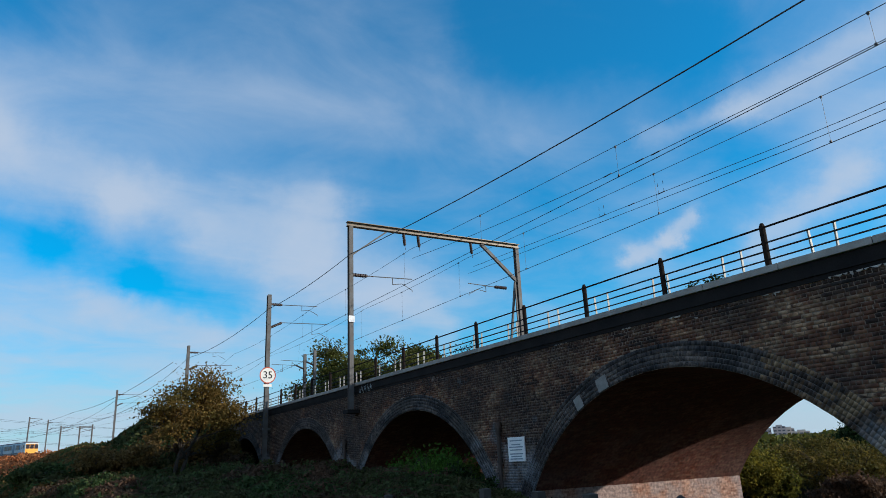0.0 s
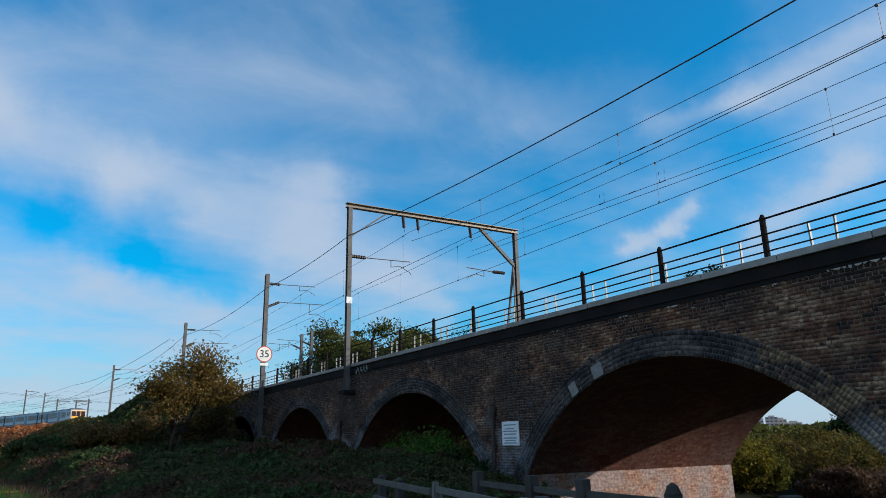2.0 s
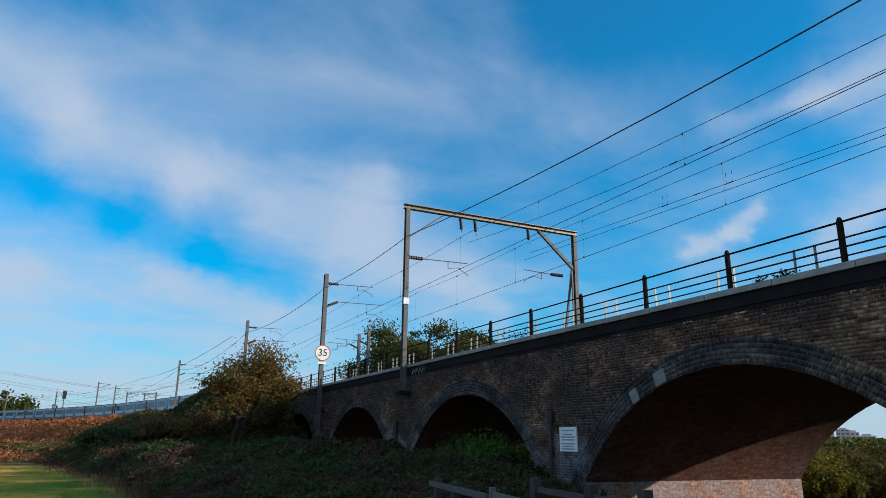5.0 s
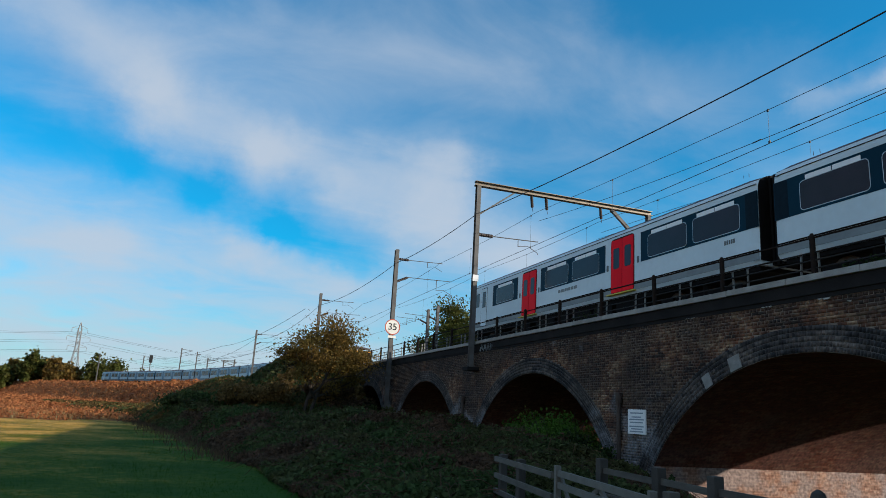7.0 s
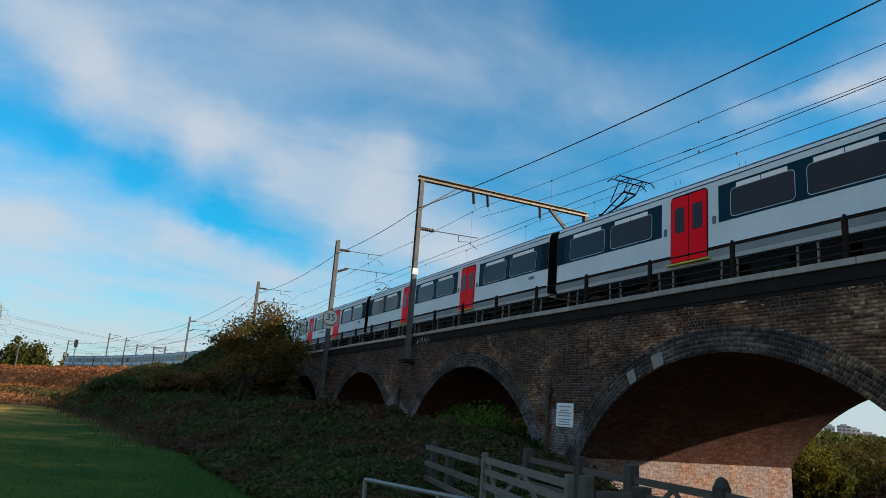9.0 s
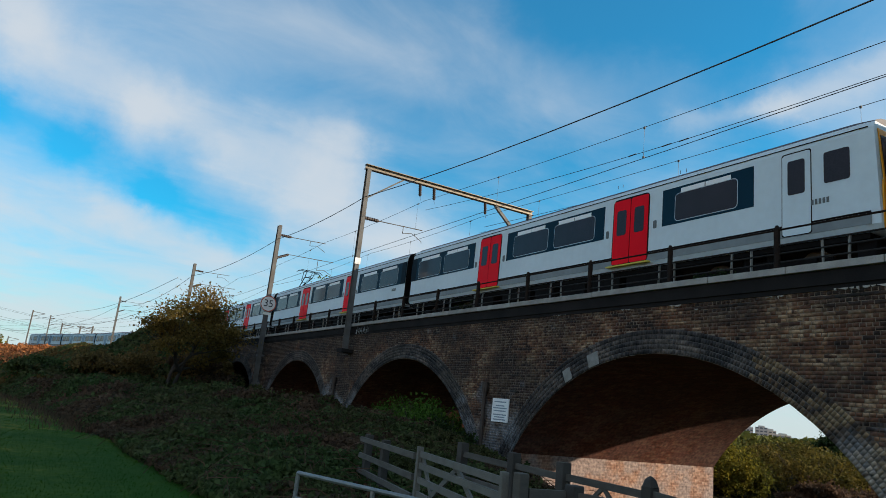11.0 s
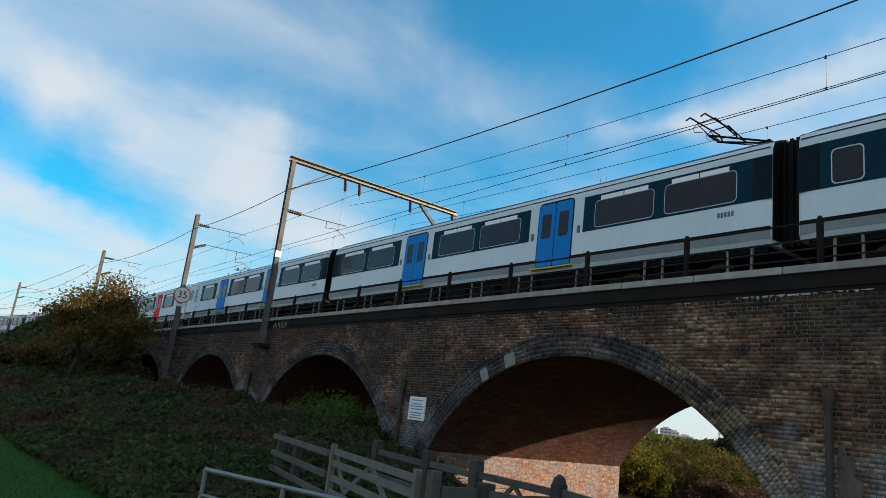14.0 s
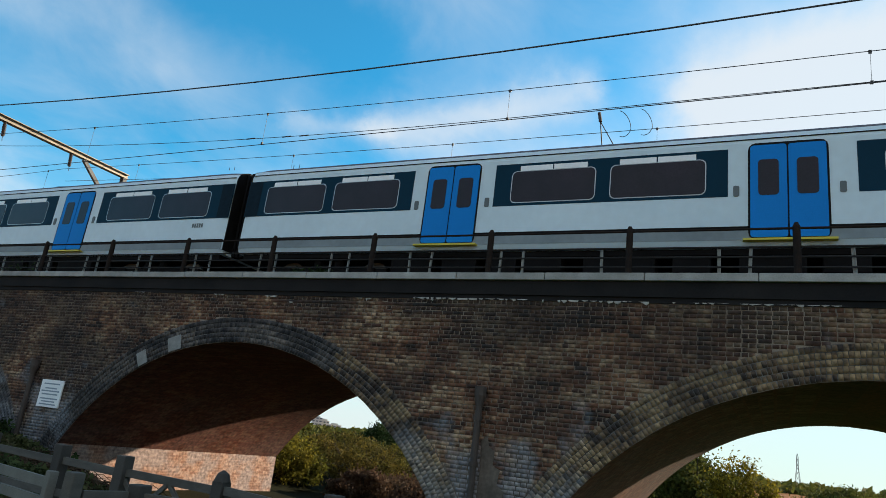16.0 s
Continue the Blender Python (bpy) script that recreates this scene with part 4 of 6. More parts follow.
def downpipe(y, ztop):
    th = tagged(group_at("downpipe", pose(XF - 0.09, y, 0.0)), "rusty cast-iron downpipe with a hopper head on the pier", "downpipe")
    bm = B()
    tube(bm, (0, 0, 0.0), (0, 0, ztop - 0.32), 0.062, 10)
    for z in (0.7, 1.6, 2.4):
        if z < ztop - 0.4:
            tube(bm, (0, 0, z - 0.04), (0, 0, z + 0.04), 0.085, 10)
    part("pipe", bm, M_pipe, th)
    bm = B()
    tube(bm, (0, 0, ztop - 0.34), (0, 0, ztop - 0.14), 0.065, 10, 0.11)
    tube(bm, (0, 0, ztop - 0.14), (0, 0, ztop + 0.02), 0.11, 10)
    part("hopper", bm, M_pipe, th)


strip = B()
edge = [(4.70, -0.6), (5.24, -0.6), (5.25, 0.6), (5.22, 1.5), (5.24, 2.02), (5.13, 2.12), (5.09, 1.93), (4.97, 1.86), (4.99, 1.62), (4.84, 1.55), (4.88, 1.3), (4.73, 1.2), (4.79, 0.9), (4.66, 0.84), (4.74, 0.3)]
front = [strip.verts.new((XF - 0.007, y, z)) for y, z in edge]
rear = [strip.verts.new((XF + 0.01, y, z)) for y, z in edge]
strip.faces.new(front)
for i in range(len(edge)):
    j = (i + 1) % len(edge)
    strip.faces.new((front[i], front[j], rear[j], rear[i]))
vpart("rendered_strip", strip, mat("grey cement render", (0.15, 0.12, 0.098), 0.95, vary=0.6, scale=2.5, fine=14, bump=0.006, spec=0.1, second=(0.075, 0.06, 0.05)), "grey cement-rendered patch beside the downpipe")
downpipe(5.32, 2.95)
downpipe(17.85, 2.72)
downpipe(30.2, 2.7)

# ---- fences and gates ----
GZ = 0.15


def post_thing(th, x, y, h, w=0.13, m=M_wood_dark, name="post", round_top=False):
    bm = B()
    box(bm, x - w / 2, x + w / 2, y - w / 2, y + w / 2, -0.2, h, bevel=0.012)
    if round_top:
        tube(bm, (x, y, h - 0.002), (x, y, h + 0.09), w * 0.62, 12, w * 0.42)
        tube(bm, (x, y, h + 0.09), (x, y, h + 0.13), w * 0.42, 12, w * 0.1)
    part(name, bm, m, th)


# post-and-rail fence beside the gate
fence = tagged(group_at("post_and_rail_fence", pose(6.1, 12.4, GZ)), "grey weathered post-and-rail fence beside the field gate", "fence")
for dx, dy in ((-0.22, 0.2), (-0.52, -1.15)):
    post_thing(fence, dx, dy, 1.02)
for z in (0.34, 0.62, 0.92):
    bm = B()
    bar(bm, (-0.27, 0.45, z), (-0.97, -3.05, z + 0.01), 0.045, 0.09)
    part("rail", bm, M_wood, fence)


def field_gate(name, p, q, h, label, m):
    """A five-bar timber gate between two points on the ground."""
    p, q = Vector((*p, GZ)), Vector((*q, GZ))
    L = (q - p).length
    ang = math.degrees(math.atan2(q.y - p.y, q.x - p.x))
    g = tagged(group_at(name, pose(p.x, p.y, GZ, 0, 0, ang)), label, "gate")
    for u, w in ((0.05, 0.10), (L - 0.05, 0.08)):
        bm = box(B(), u - w / 2, u + w / 2, -0.04, 0.04, 0.10, h + 0.04, bevel=0.008)
        part("stile", bm, m, g)
    for z in (0.22, 0.42, 0.62, 0.82, h - 0.06):
        bm = B()
        bar(bm, (0.1, 0, z), (L - 0.1, 0, z), 0.035, 0.085)
        part("bar", bm, m, g)
    for a, b in (((0.1, 0.2), (L * 0.5, h - 0.1)), ((L * 0.95, 0.2), (L * 0.5, h - 0.1)), ((0.1, h - 0.1), (L * 0.3, 0.2))):
        bm = B()
        bar(bm, (a[0], 0.04, a[1]), (b[0], 0.04, b[1]), 0.03, 0.075)
        part("brace", bm, m, g)
    return g


field_gate("field_gate", (5.11, 9.19), (4.42, 6.05), 1.04, "pale silvered five-bar timber field gate, closed", M_gatewood)
gp = tagged(group_at("gate_post", pose(4.47, 5.86, GZ)), "stout weathered timber gate post with a rounded head", "post", group="gate posts")
post_thing(gp, 0, 0, 1.10, 0.12, M_wood)
front = tagged(group_at("post_and_rail_fence", pose(4.55, 5.7, GZ)), "weathered post-and-rail fence beside the gate post", "fence")
for dx, dy in ((0.50, 0.0), (1.15, -1.5)):
    post_thing(front, dx, dy, 1.02, 0.15)
for z in (0.50, 0.90):
    bm = B()
    bar(bm, (0.0, 0.12, z), (0.46, 0.06, z), 0.045, 0.11)
    bar(bm, (0.46, 0.06, z), (1.10, -1.5, z - 0.02), 0.045, 0.11)
    part("rail", bm, M_wood, front)
back = tagged(group_at("post_and_rail_fence", pose(7.25, 8.4, GZ)), "dark weathered post-and-rail fence before the arch", "fence")
PB = [(0.3, 3.4), (0.12, 1.47), (0.0, 0.04), (0.0, -1.7), (-0.5, -3.7), (-1.3, -5.9)]
for i, (dx, dy) in enumerate(PB):
    post_thing(back, dx, dy, 1.05 if i != 3 else 0.94, 0.17, M_wood_dark, "post", i == 3)
for (ax, ay), (bx, by) in zip(PB, PB[1:]):
    for z in (0.40, 0.84):
        bm = B()
        bar(bm, (ax, ay, z), (bx, by, z - 0.02), 0.045, 0.10)
        part("rail", bm, M_wood, back)
bm = B()
for i in range(4):
    t0, t1 = i / 4, (i + 1) / 4
    p = [0.0, 0.0], [0.04 - 1.74 * t for t in (t0, t1)]
    bar(bm, (p[0][0], p[1][0], 0.80 if i % 2 == 0 else 0.42), (p[0][1], p[1][1], 0.42 if i % 2 == 0 else 0.80), 0.035, 0.06)
part("brace", bm, M_wood, back)

mg = tagged(group_at("metal_gate", pose(2.17, 6.1, GZ, 0, 0, -72)), "galvanised tubular steel field gate beside the path", "gate")
for z in (0.14, 0.34, 0.54, 0.76, 0.97):
    bm = tube(B(), (0, 0, z), (3.0, 0, z), 0.02 if z > 0.9 else 0.014, 8)
    part("bar", bm, M_galv, mg)
for u in (0.0, 0.98, 2.0, 3.0):
    bm = tube(B(), (u, 0, 0.0 if u in (0.0, 3.0) else 0.14), (u, 0, 0.97), 0.02, 8)
    part("upright", bm, M_galv, mg)

# ---- plants ----


def mound_height(x, y):
    """Height of the bramble thicket above the ground."""
    e = grass_edge(y)
    inner = smooth(-0.4, 1.5, x - e)
    near = smooth(8.6, 13.5, y - 0.30 * max(0, x - 5.5))
    base = (0.38 + 0.024 * min(32, max(0, y - 12)) + 0.12 * smooth(5, 9, x)) * (1 - 0.55 * smooth(50, 75, y))
    h = base * (1 + 0.55 * fbm(x, y, 0.33, 9.0) + 0.25 * fbm(x, y, 1.1, 4.0))
    if x > 11.5 and y < 44:
        h *= 0.25
    gate = 1 - 0.85 * math.exp(-((x - 6.0) / 0.9) ** 2) * smooth(14.4, 12.0, y)
    return max(0.02, h * inner * near * gate)


def thicket(name, region, count, material, size, label, dry=0.0, dry_mat=None, lift=1.0):
    """A low thicket: an uneven near-black body painted as inner shade, under many small leaves and a few bare canes."""
    x0, x1, y0, y1 = region
    th = tagged(group_at(name, pose((x0 + x1) / 2, (y0 + y1) / 2, terrain((x0 + x1) / 2, (y0 + y1) / 2))), label, "bramble", kind="stuff")
    O = np.array(th.location)
    step = 0.5
    xs, ys = np.arange(x0, x1 + 0.01, step), np.arange(y0, y1 + 0.01, step)
    # raised dark sheet stands in for the shade between the leaves
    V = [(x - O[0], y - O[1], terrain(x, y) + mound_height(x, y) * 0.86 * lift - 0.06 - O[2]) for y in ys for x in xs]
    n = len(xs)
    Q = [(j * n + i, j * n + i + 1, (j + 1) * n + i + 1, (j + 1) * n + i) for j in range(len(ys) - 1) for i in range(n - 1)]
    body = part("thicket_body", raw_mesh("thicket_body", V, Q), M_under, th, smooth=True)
    pts, pts2 = [], []
    while len(pts) + len(pts2) < count:
        y = y0 + (y1 - y0) * random.random() ** 1.35
        x = random.uniform(x0, x1)
        h = mound_height(x, y) * lift
        if h < 0.04:
            continue
        z = terrain(x, y) + h * (1 - 0.28 * random.random() ** 2) + random.uniform(-0.03, 0.12) + 0.18 * max(0, fbm(x, y, 1.9, 2.0))
        (pts2 if fbm(x, y, 0.28, 21.0) + random.uniform(-0.2, 0.2) > 0.42 - dry else pts).append((x - O[0], y - O[1], z - O[2]))
    part("leaves", leaf_mesh("leaves", pts, size), material, th)
    if pts2:
        part("dead_leaves", leaf_mesh("dead_leaves", pts2, size), dry_mat or M_bramble_dry, th, "brown dead stems and leaves")
    bm = B()
    for p in random.sample(pts + pts2, min(700, len(pts))):
        p = Vector(p)
        d = Vector((random.gauss(0, 1), random.gauss(0, 1), 0)).normalized()
        L = random.uniform(0.4, 1.1)
        polytube(bm, [p - d * 0.3 - Vector((0, 0, 0.3)), p + Vector((0, 0, 0.12)), p + d * L * 0.5 + Vector((0, 0, 0.16)), p + d * L - Vector((0, 0, 0.1))], 0.008, 3)
    part("canes", bm, M_bramble_dry, th)
    return th


M_straw_scrub = leafmat("golden brown scrub leaf", (0.17, 0.10, 0.035), (0.10, 0.075, 0.025))
thicket("bramble_thicket", (1.5, 12.0, 8.5, 24.0), 90000, M_bramble, 0.080, "dark green bramble thicket on the bank before the arches", 0.16)
thicket("bramble_thicket", (-4.0, 12.0, 24.0, 44.0), 70000, M_bramble, 0.11, "dark green and brown bramble thicket climbing the bank", 0.34)
thicket("bramble_thicket", (-12.0, 11.0, 44.0, 74.0), 42000, M_bramble, 0.19, "brown and green scrub on the embankment side", 0.42, M_straw_scrub)
thicket("bramble_thicket", (-22.0, 6.0, 74.0, 118.0), 26000, M_bramble, 0.28, "brown scrub along the far embankment", 0.5, M_straw_scrub)


def tree(name, base, height, spread, count, material, size, label, trunk=0.16, seed=1, squash=1.0, bare=0.12, clumps=46, low=0.25):
    """A trunk that forks into tapering limbs, and clumps of small leaves at the limbs' ends."""
    R = random.Random(seed)
    th = tagged(group_at(name, pose(*base)), label, "tree")
    bm = B()
    ends = []

    def grow(p, d, L, r, depth):
        q = p + d * L
        mid = p + d * L * 0.5 + Vector((R.gauss(0, 0.06), R.gauss(0, 0.06), 0)) * L
        tube(bm, p, mid, r, 6, r * 0.85)
        tube(bm, mid, q, r * 0.85, 6, r * 0.65)
        if depth >= 2:
            ends.append(mid)
        if depth == 4:
            ends.append(q)
            return
        for _ in range(3 if depth < 3 else 2):
            nd = (d + Vector((R.gauss(0, 0.62), R.gauss(0, 0.62), R.gauss(0.08, 0.35))) * (1.0 if depth else 1.1)).normalized()
            nd.z = max(nd.z, -0.15)
            grow(q, nd, L * R.uniform(0.62, 0.85), r * 0.6, depth + 1)

    for k in range(2 if trunk < 0.2 else 1):
        grow(Vector((R.gauss(0, 0.15), R.gauss(0, 0.15), -0.3)), Vector((R.gauss(0, 0.2), R.gauss(0, 0.2), 1)).normalized(), height * 0.30, trunk, 0)
    zs = [e.z for e in ends]
    fz = (height * 0.95) / max(zs)
    fx = spread / max(0.1, max(math.hypot(e.x, e.y) for e in ends))
    for v in bm.verts:
        f = smooth(0, height * 0.4, v.co.z)
        v.co.x *= 1 + (fx - 1) * f
        v.co.y *= 1 + (fx - 1) * f
        v.co.z *= fz
    part("trunk", bm, M_bark, th)
    ends = [Vector((e.x * fx, e.y * fx, e.z * fz)) for e in ends]
    ends = [e for e in ends if e.z > height * low]
    R.shuffle(ends)
    pts = []
    use = ends[:clumps]
    for e in use:
        k = R.uniform(0.5, 1.5)
        rad = spread * 0.20 * k
        m = int(count / len(use) * k)
        g = rng.normal(size=(m, 3)) * np.array([rad, rad, rad * 0.55 * squash]) * 0.6
        pts.append(g + np.array(e))
    P = np.concatenate(pts)
    P = P[(P[:, 2] > height * (low - 0.1)) & (P[:, 2] < height * 1.03)]
    part("crown", leaf_mesh("crown", P, size), material, th)
    return th


tree("hawthorn_tree", (6.9, 43.5, terrain(6.9, 43.5) + 0.1), 7.5 - terrain(6.9, 43.5), 3.8, 17000, M_tree_a, 0.10, "bushy autumn hawthorn tree with gold and olive leaves on the bank", 0.15, 5, 0.75, clumps=70, low=0.30)
tree("hawthorn_tree", (9.2, 45.5, terrain(9.2, 45.5)), 2.3, 1.9, 6000, M_bramble_dry, 0.12, "low autumn hawthorn bush beside the viaduct wall", 0.07, 9, 0.8, clumps=40, low=0.1)
tree("hawthorn_tree", (4.4, 46.0, terrain(4.4, 46.0)), 2.7, 2.8, 9000, M_straw_scrub, 0.13, "low golden hawthorn bush on the bank", 0.07, 12, 0.8, clumps=40, low=0.1)
tree("hawthorn_tree", (1.4, 48.0, terrain(1.4, 48.0)), 2.1, 2.6, 8000, M_bramble, 0.13, "low dark green hawthorn scrub on the bank", 0.07, 17, 0.8, clumps=44, low=0.1)
for x, y, h, s, sd in ((25.5, 67, 8.8, 5.4, 3), (26.0, 58, 8.0, 5.0, 4), (25.5, 49, 6.2, 4.2, 8)):
    tree("tree", (x, y, terrain(x, y)), h + 4.9 - terrain(x, y) - 0.3, s, 22000, M_tree_b, 0.16, "olive green tree beyond the far railing", 0.18, sd, 0.9, clumps=100, low=0.3)


def bush(name, x, y, h, s, count, material, size, label, seed):
    """A rounded shrub: short stems and an uneven mass of leaves."""
    R = random.Random(seed)
    th = tagged(group_at(name, pose(x, y, terrain(x, y) - 0.05)), label, "bush")
    bm = B()
    for _ in range(9):
        a, t = R.uniform(0, 6.28), R.uniform(0.2, 0.75)
        tube(bm, (0.1 * math.cos(a), 0.1 * math.sin(a), 0), (s * t * math.cos(a), s * t * math.sin(a), h * R.uniform(0.5, 0.9)), 0.035, 5, 0.01)
    part("stem", bm, M_bark, th)
    pts = []
    for _ in range(44):
        a, t, zz = R.uniform(0, 6.28), math.sqrt(R.random()), R.random()
        k = R.uniform(0.5, 1.3)
        c = np.array((s * 0.85 * t * math.cos(a), s * 0.85 * t * math.sin(a), h * (0.15 + 0.72 * zz * (1 - 0.55 * t * t))))
        pts.append(c + rng.normal(size=(int(count / 44 * k), 3)) * np.array([s * 0.13, s * 0.13, h * 0.085]) * k)
    P = np.concatenate(pts)
    P[:, 2] = np.abs(P[:, 2])
    part("leaves", leaf_mesh("leaves", P, size), material, th)
    return th


# shrubs seen through and beyond the arches
for i, (x, y, h, s, m) in enumerate(((27, 16.5, 1.95, 2.6, M_bush_o), (31, 19.5, 1.8, 3.0, M_bush_o), (35, 23, 1.6, 3.2, M_bush_o), (29, 23.5, 1.7, 2.6, M_bush_y), (38, 27.5, 1.6, 3.4, M_tree_b), (24.6, 19.5, 2.0, 2.0, M_bush_y),
                                     (44, 29.5, 1.6, 3.0, M_bush_y), (47, 27.2, 3.0, 2.0, M_dark_leaf), (50, 29.2, 2.8, 2.0, M_dark_leaf), (31, 14.6, 1.4, 2.2, M_bramble_dry), (26, 13.2, 1.3, 1.8, M_bramble_dry), (23.6, 14.3, 1.3, 1.6, M_bramble_dry), (22.8, 17.2, 1.7, 1.3, M_bush_y), (24.2, 12.0, 1.2, 1.8, M_bramble_dry), (40, 20.5, 1.5, 3.0, M_bush_y),
                                     (30, 1.6, 3.3, 1.7, M_bush_y), (33, 3.6, 3.1, 2.0, M_tree_b), (27.5, 5.6, 2.0, 1.8, M_tree_b), (60, -3.6, 2.5, 2.6, M_tree_b), (62, -7.2, 2.3, 2.6, M_tree_b), (64, -11.5, 2.6, 3.0, M_dark_leaf), (39, 6.5, 3.0, 2.6, M_dark_leaf), (36, 5.0, 3.3, 2.0, M_tree_b))):
    bush("bush", x, y, h, s, 11000, m, 0.075 if x < 33 else 0.11, "sunlit yellow-green bush beyond the arch" if m is M_bush_y else "olive and russet autumn bush beyond the arch" if m is M_bush_o else "dull green bush beyond the arch", 30 + i)
# greenery in the mouth of the second and third arch
# the shrubs near x = 21 are added to block light behind the arches
for i, (x, y, h, s, m) in enumerate(((11.2, 20.2, 1.7, 1.5, M_ivy), (12.3, 22.0, 2.1, 1.9, M_ivy), (11.0, 18.4, 1.35, 1.1, M_dark_leaf), (13.4, 25.2, 1.9, 1.8, M_ivy), (10.6, 16.3, 1.0, 1.2, M_dark_leaf), (12.4, 34.5, 1.7, 1.8, M_bramble),
                                     (10.2, 14.6, 0.8, 1.1, M_dark_leaf), (11.3, 29.6, 1.6, 1.2, M_bramble), (4.35, 5.45, 0.85, 0.35, M_bramble_dry), (20.8, 21, 3.0, 2.6, M_dark_leaf), (21.5, 24.5, 3.2, 2.8, M_dark_leaf), (21.3, 32, 3.0, 2.6, M_dark_leaf), (21.5, 36, 3.2, 2.8, M_dark_leaf), (21.5, 46, 3.2, 3, M_dark_leaf))):
    bush("ivy_bush" if m is M_ivy else "bush", x, y, h, s, 5200, m, 0.075, "bright green ivy and nettles in the mouth of an arch" if m is M_ivy else "dark green shrub at the foot of the viaduct, some added to darken the arches", 60 + i)

# weeds rooted in the coping joints
for i, (x, y, h) in enumerate(((12.5, 9.75, 0.2), (12.55, 20.3, 0.55), (12.5, 10.4, 0.16))):
    th = tagged(group_at("weed_tuft", pose(x, y, Z_COPE1)), "small green weed rooted in the coping joint", "weed")
    bm = B()
    for k in range(7):
        a = k * 0.9
        tube(bm, (0, 0, 0), (0.5 * h * math.cos(a), 0.9 * h * math.sin(a), h * (0.6 + 0.05 * k)), 0.006, 4, 0.002)
    part("stem", bm, M_bark, th)
    part("leaves", leaf_mesh("leaves", np.abs(rng.normal(size=(130, 3))) * np.array([0, 0, h * 0.45]) + rng.normal(size=(130, 3)) * np.array([h * 0.3, h * 0.7, 0.02]) + np.array([0, 0, 0.05]), 0.05), M_dark_leaf, th)

# grass and field cover
pts = []
while len(pts) < 70000:
    y = 7 + 60 * random.random() ** 1.7
    x = grass_edge(y) + 0.9 - 14 * random.random()
    if y > 52 + 0.3 * (x + 6) - 3 * random.random():
        continue
    pts.append((x, y, terrain(x, y) - 0.01))
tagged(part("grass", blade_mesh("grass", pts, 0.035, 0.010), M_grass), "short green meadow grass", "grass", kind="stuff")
pts, pts2, pts3 = [], [], []
while len(pts) + len(pts3) < 110000:
    y = 50 + 230 * random.random() ** 1.9
    x = random.uniform(-75, 4) - 0.12 * max(0, y - 120)
    edge = y - (52 + 0.3 * (x + 6) + 2 * fbm(x, y, 0.2, 5))
    if edge < 0:
        continue
    h = max(0.08, 0.42 + 0.4 * fbm(x, y, 0.3, 12))
    if random.random() < (0.35 if edge < 8 else 0.06):
        pts2.append((x, y, terrain(x, y) - 0.02))
    else:
        (pts if y < 95 else pts3).append((x, y, terrain(x, y) + h * random.random()))
tagged(part("field_weed", leaf_mesh("field_weed", pts, 0.12, 0.1, 2.2), M_dry), "rust brown dry weeds covering the field", "weeds", kind="stuff")
tagged(part("field_weed", leaf_mesh("field_weed", pts3, 0.30, 0.1, 1.8), M_dry), "rust brown dry weeds at the far side of the field", "weeds", kind="stuff")
tagged(part("straw_grass", blade_mesh("straw_grass", pts2, 0.45, 0.022), M_straw), "pale dry straw grass at the edge of the field", "weeds", kind="stuff")
pts = []
while len(pts) < 9000:
    y = random.uniform(22, 70)
    x = grass_edge(y) + random.gauss(0.3, 0.7)
    pts.append((x, y, terrain(x, y)))
tagged(part("straw_grass", blade_mesh("straw_grass", pts, 0.24, 0.016), M_bramble_dry), "brown dry grass at the edge of the mown strip", "weeds", kind="stuff")

# far trees and hedges along the horizon
for i, (az, d, h, s, m) in enumerate(((95.8, 270, 17.0, 8.2, M_tree_b), (94.7, 285, 11.0, 4.5, M_tree_b), (92.8, 330, 14.5, 6.0, M_bush_y), (98.0, 270, 7.0, 4.5, M_tree_a), (98.9, 265, 8.5, 4.0, M_tree_a), (99.7, 275, 7.5, 4.5, M_tree_b), (100.4, 270, 9.5, 3.6, M_tree_b), (101.2, 280, 7.0, 4.5, M_tree_a), (102.2, 275, 8.5, 5.0, M_tree_b), (103.4, 285, 8.0, 6.0, M_tree_a), (105.0, 290, 9.0, 7.0, M_tree_b), (107.2, 300, 9.0, 9.0, M_tree_a), (110.5, 300, 9, 10, M_tree_b))):
    x, y = d * math.cos(radians(az)), d * math.sin(radians(az))
    bush("far_tree", x, y, h * 1.05, s, 7000, m, 0.75, "round autumn tree at the edge of the field", 140 + i)["category"] = "tree"
pts = []
for _ in range(26000):
    a, d = radians(random.uniform(-25, 118)), random.uniform(380, 520)
    h = 5.0 + 5.0 * max(0, fbm(math.cos(a) * 40, math.sin(a) * 40, 0.5, 3))
    pts.append((d * math.cos(a), d * math.sin(a), h * random.random()))
tagged(part("far_wood", leaf_mesh("far_wood", pts, 2.6), M_tree_b), "low wooded horizon beyond the fields", "woodland", kind="stuff")

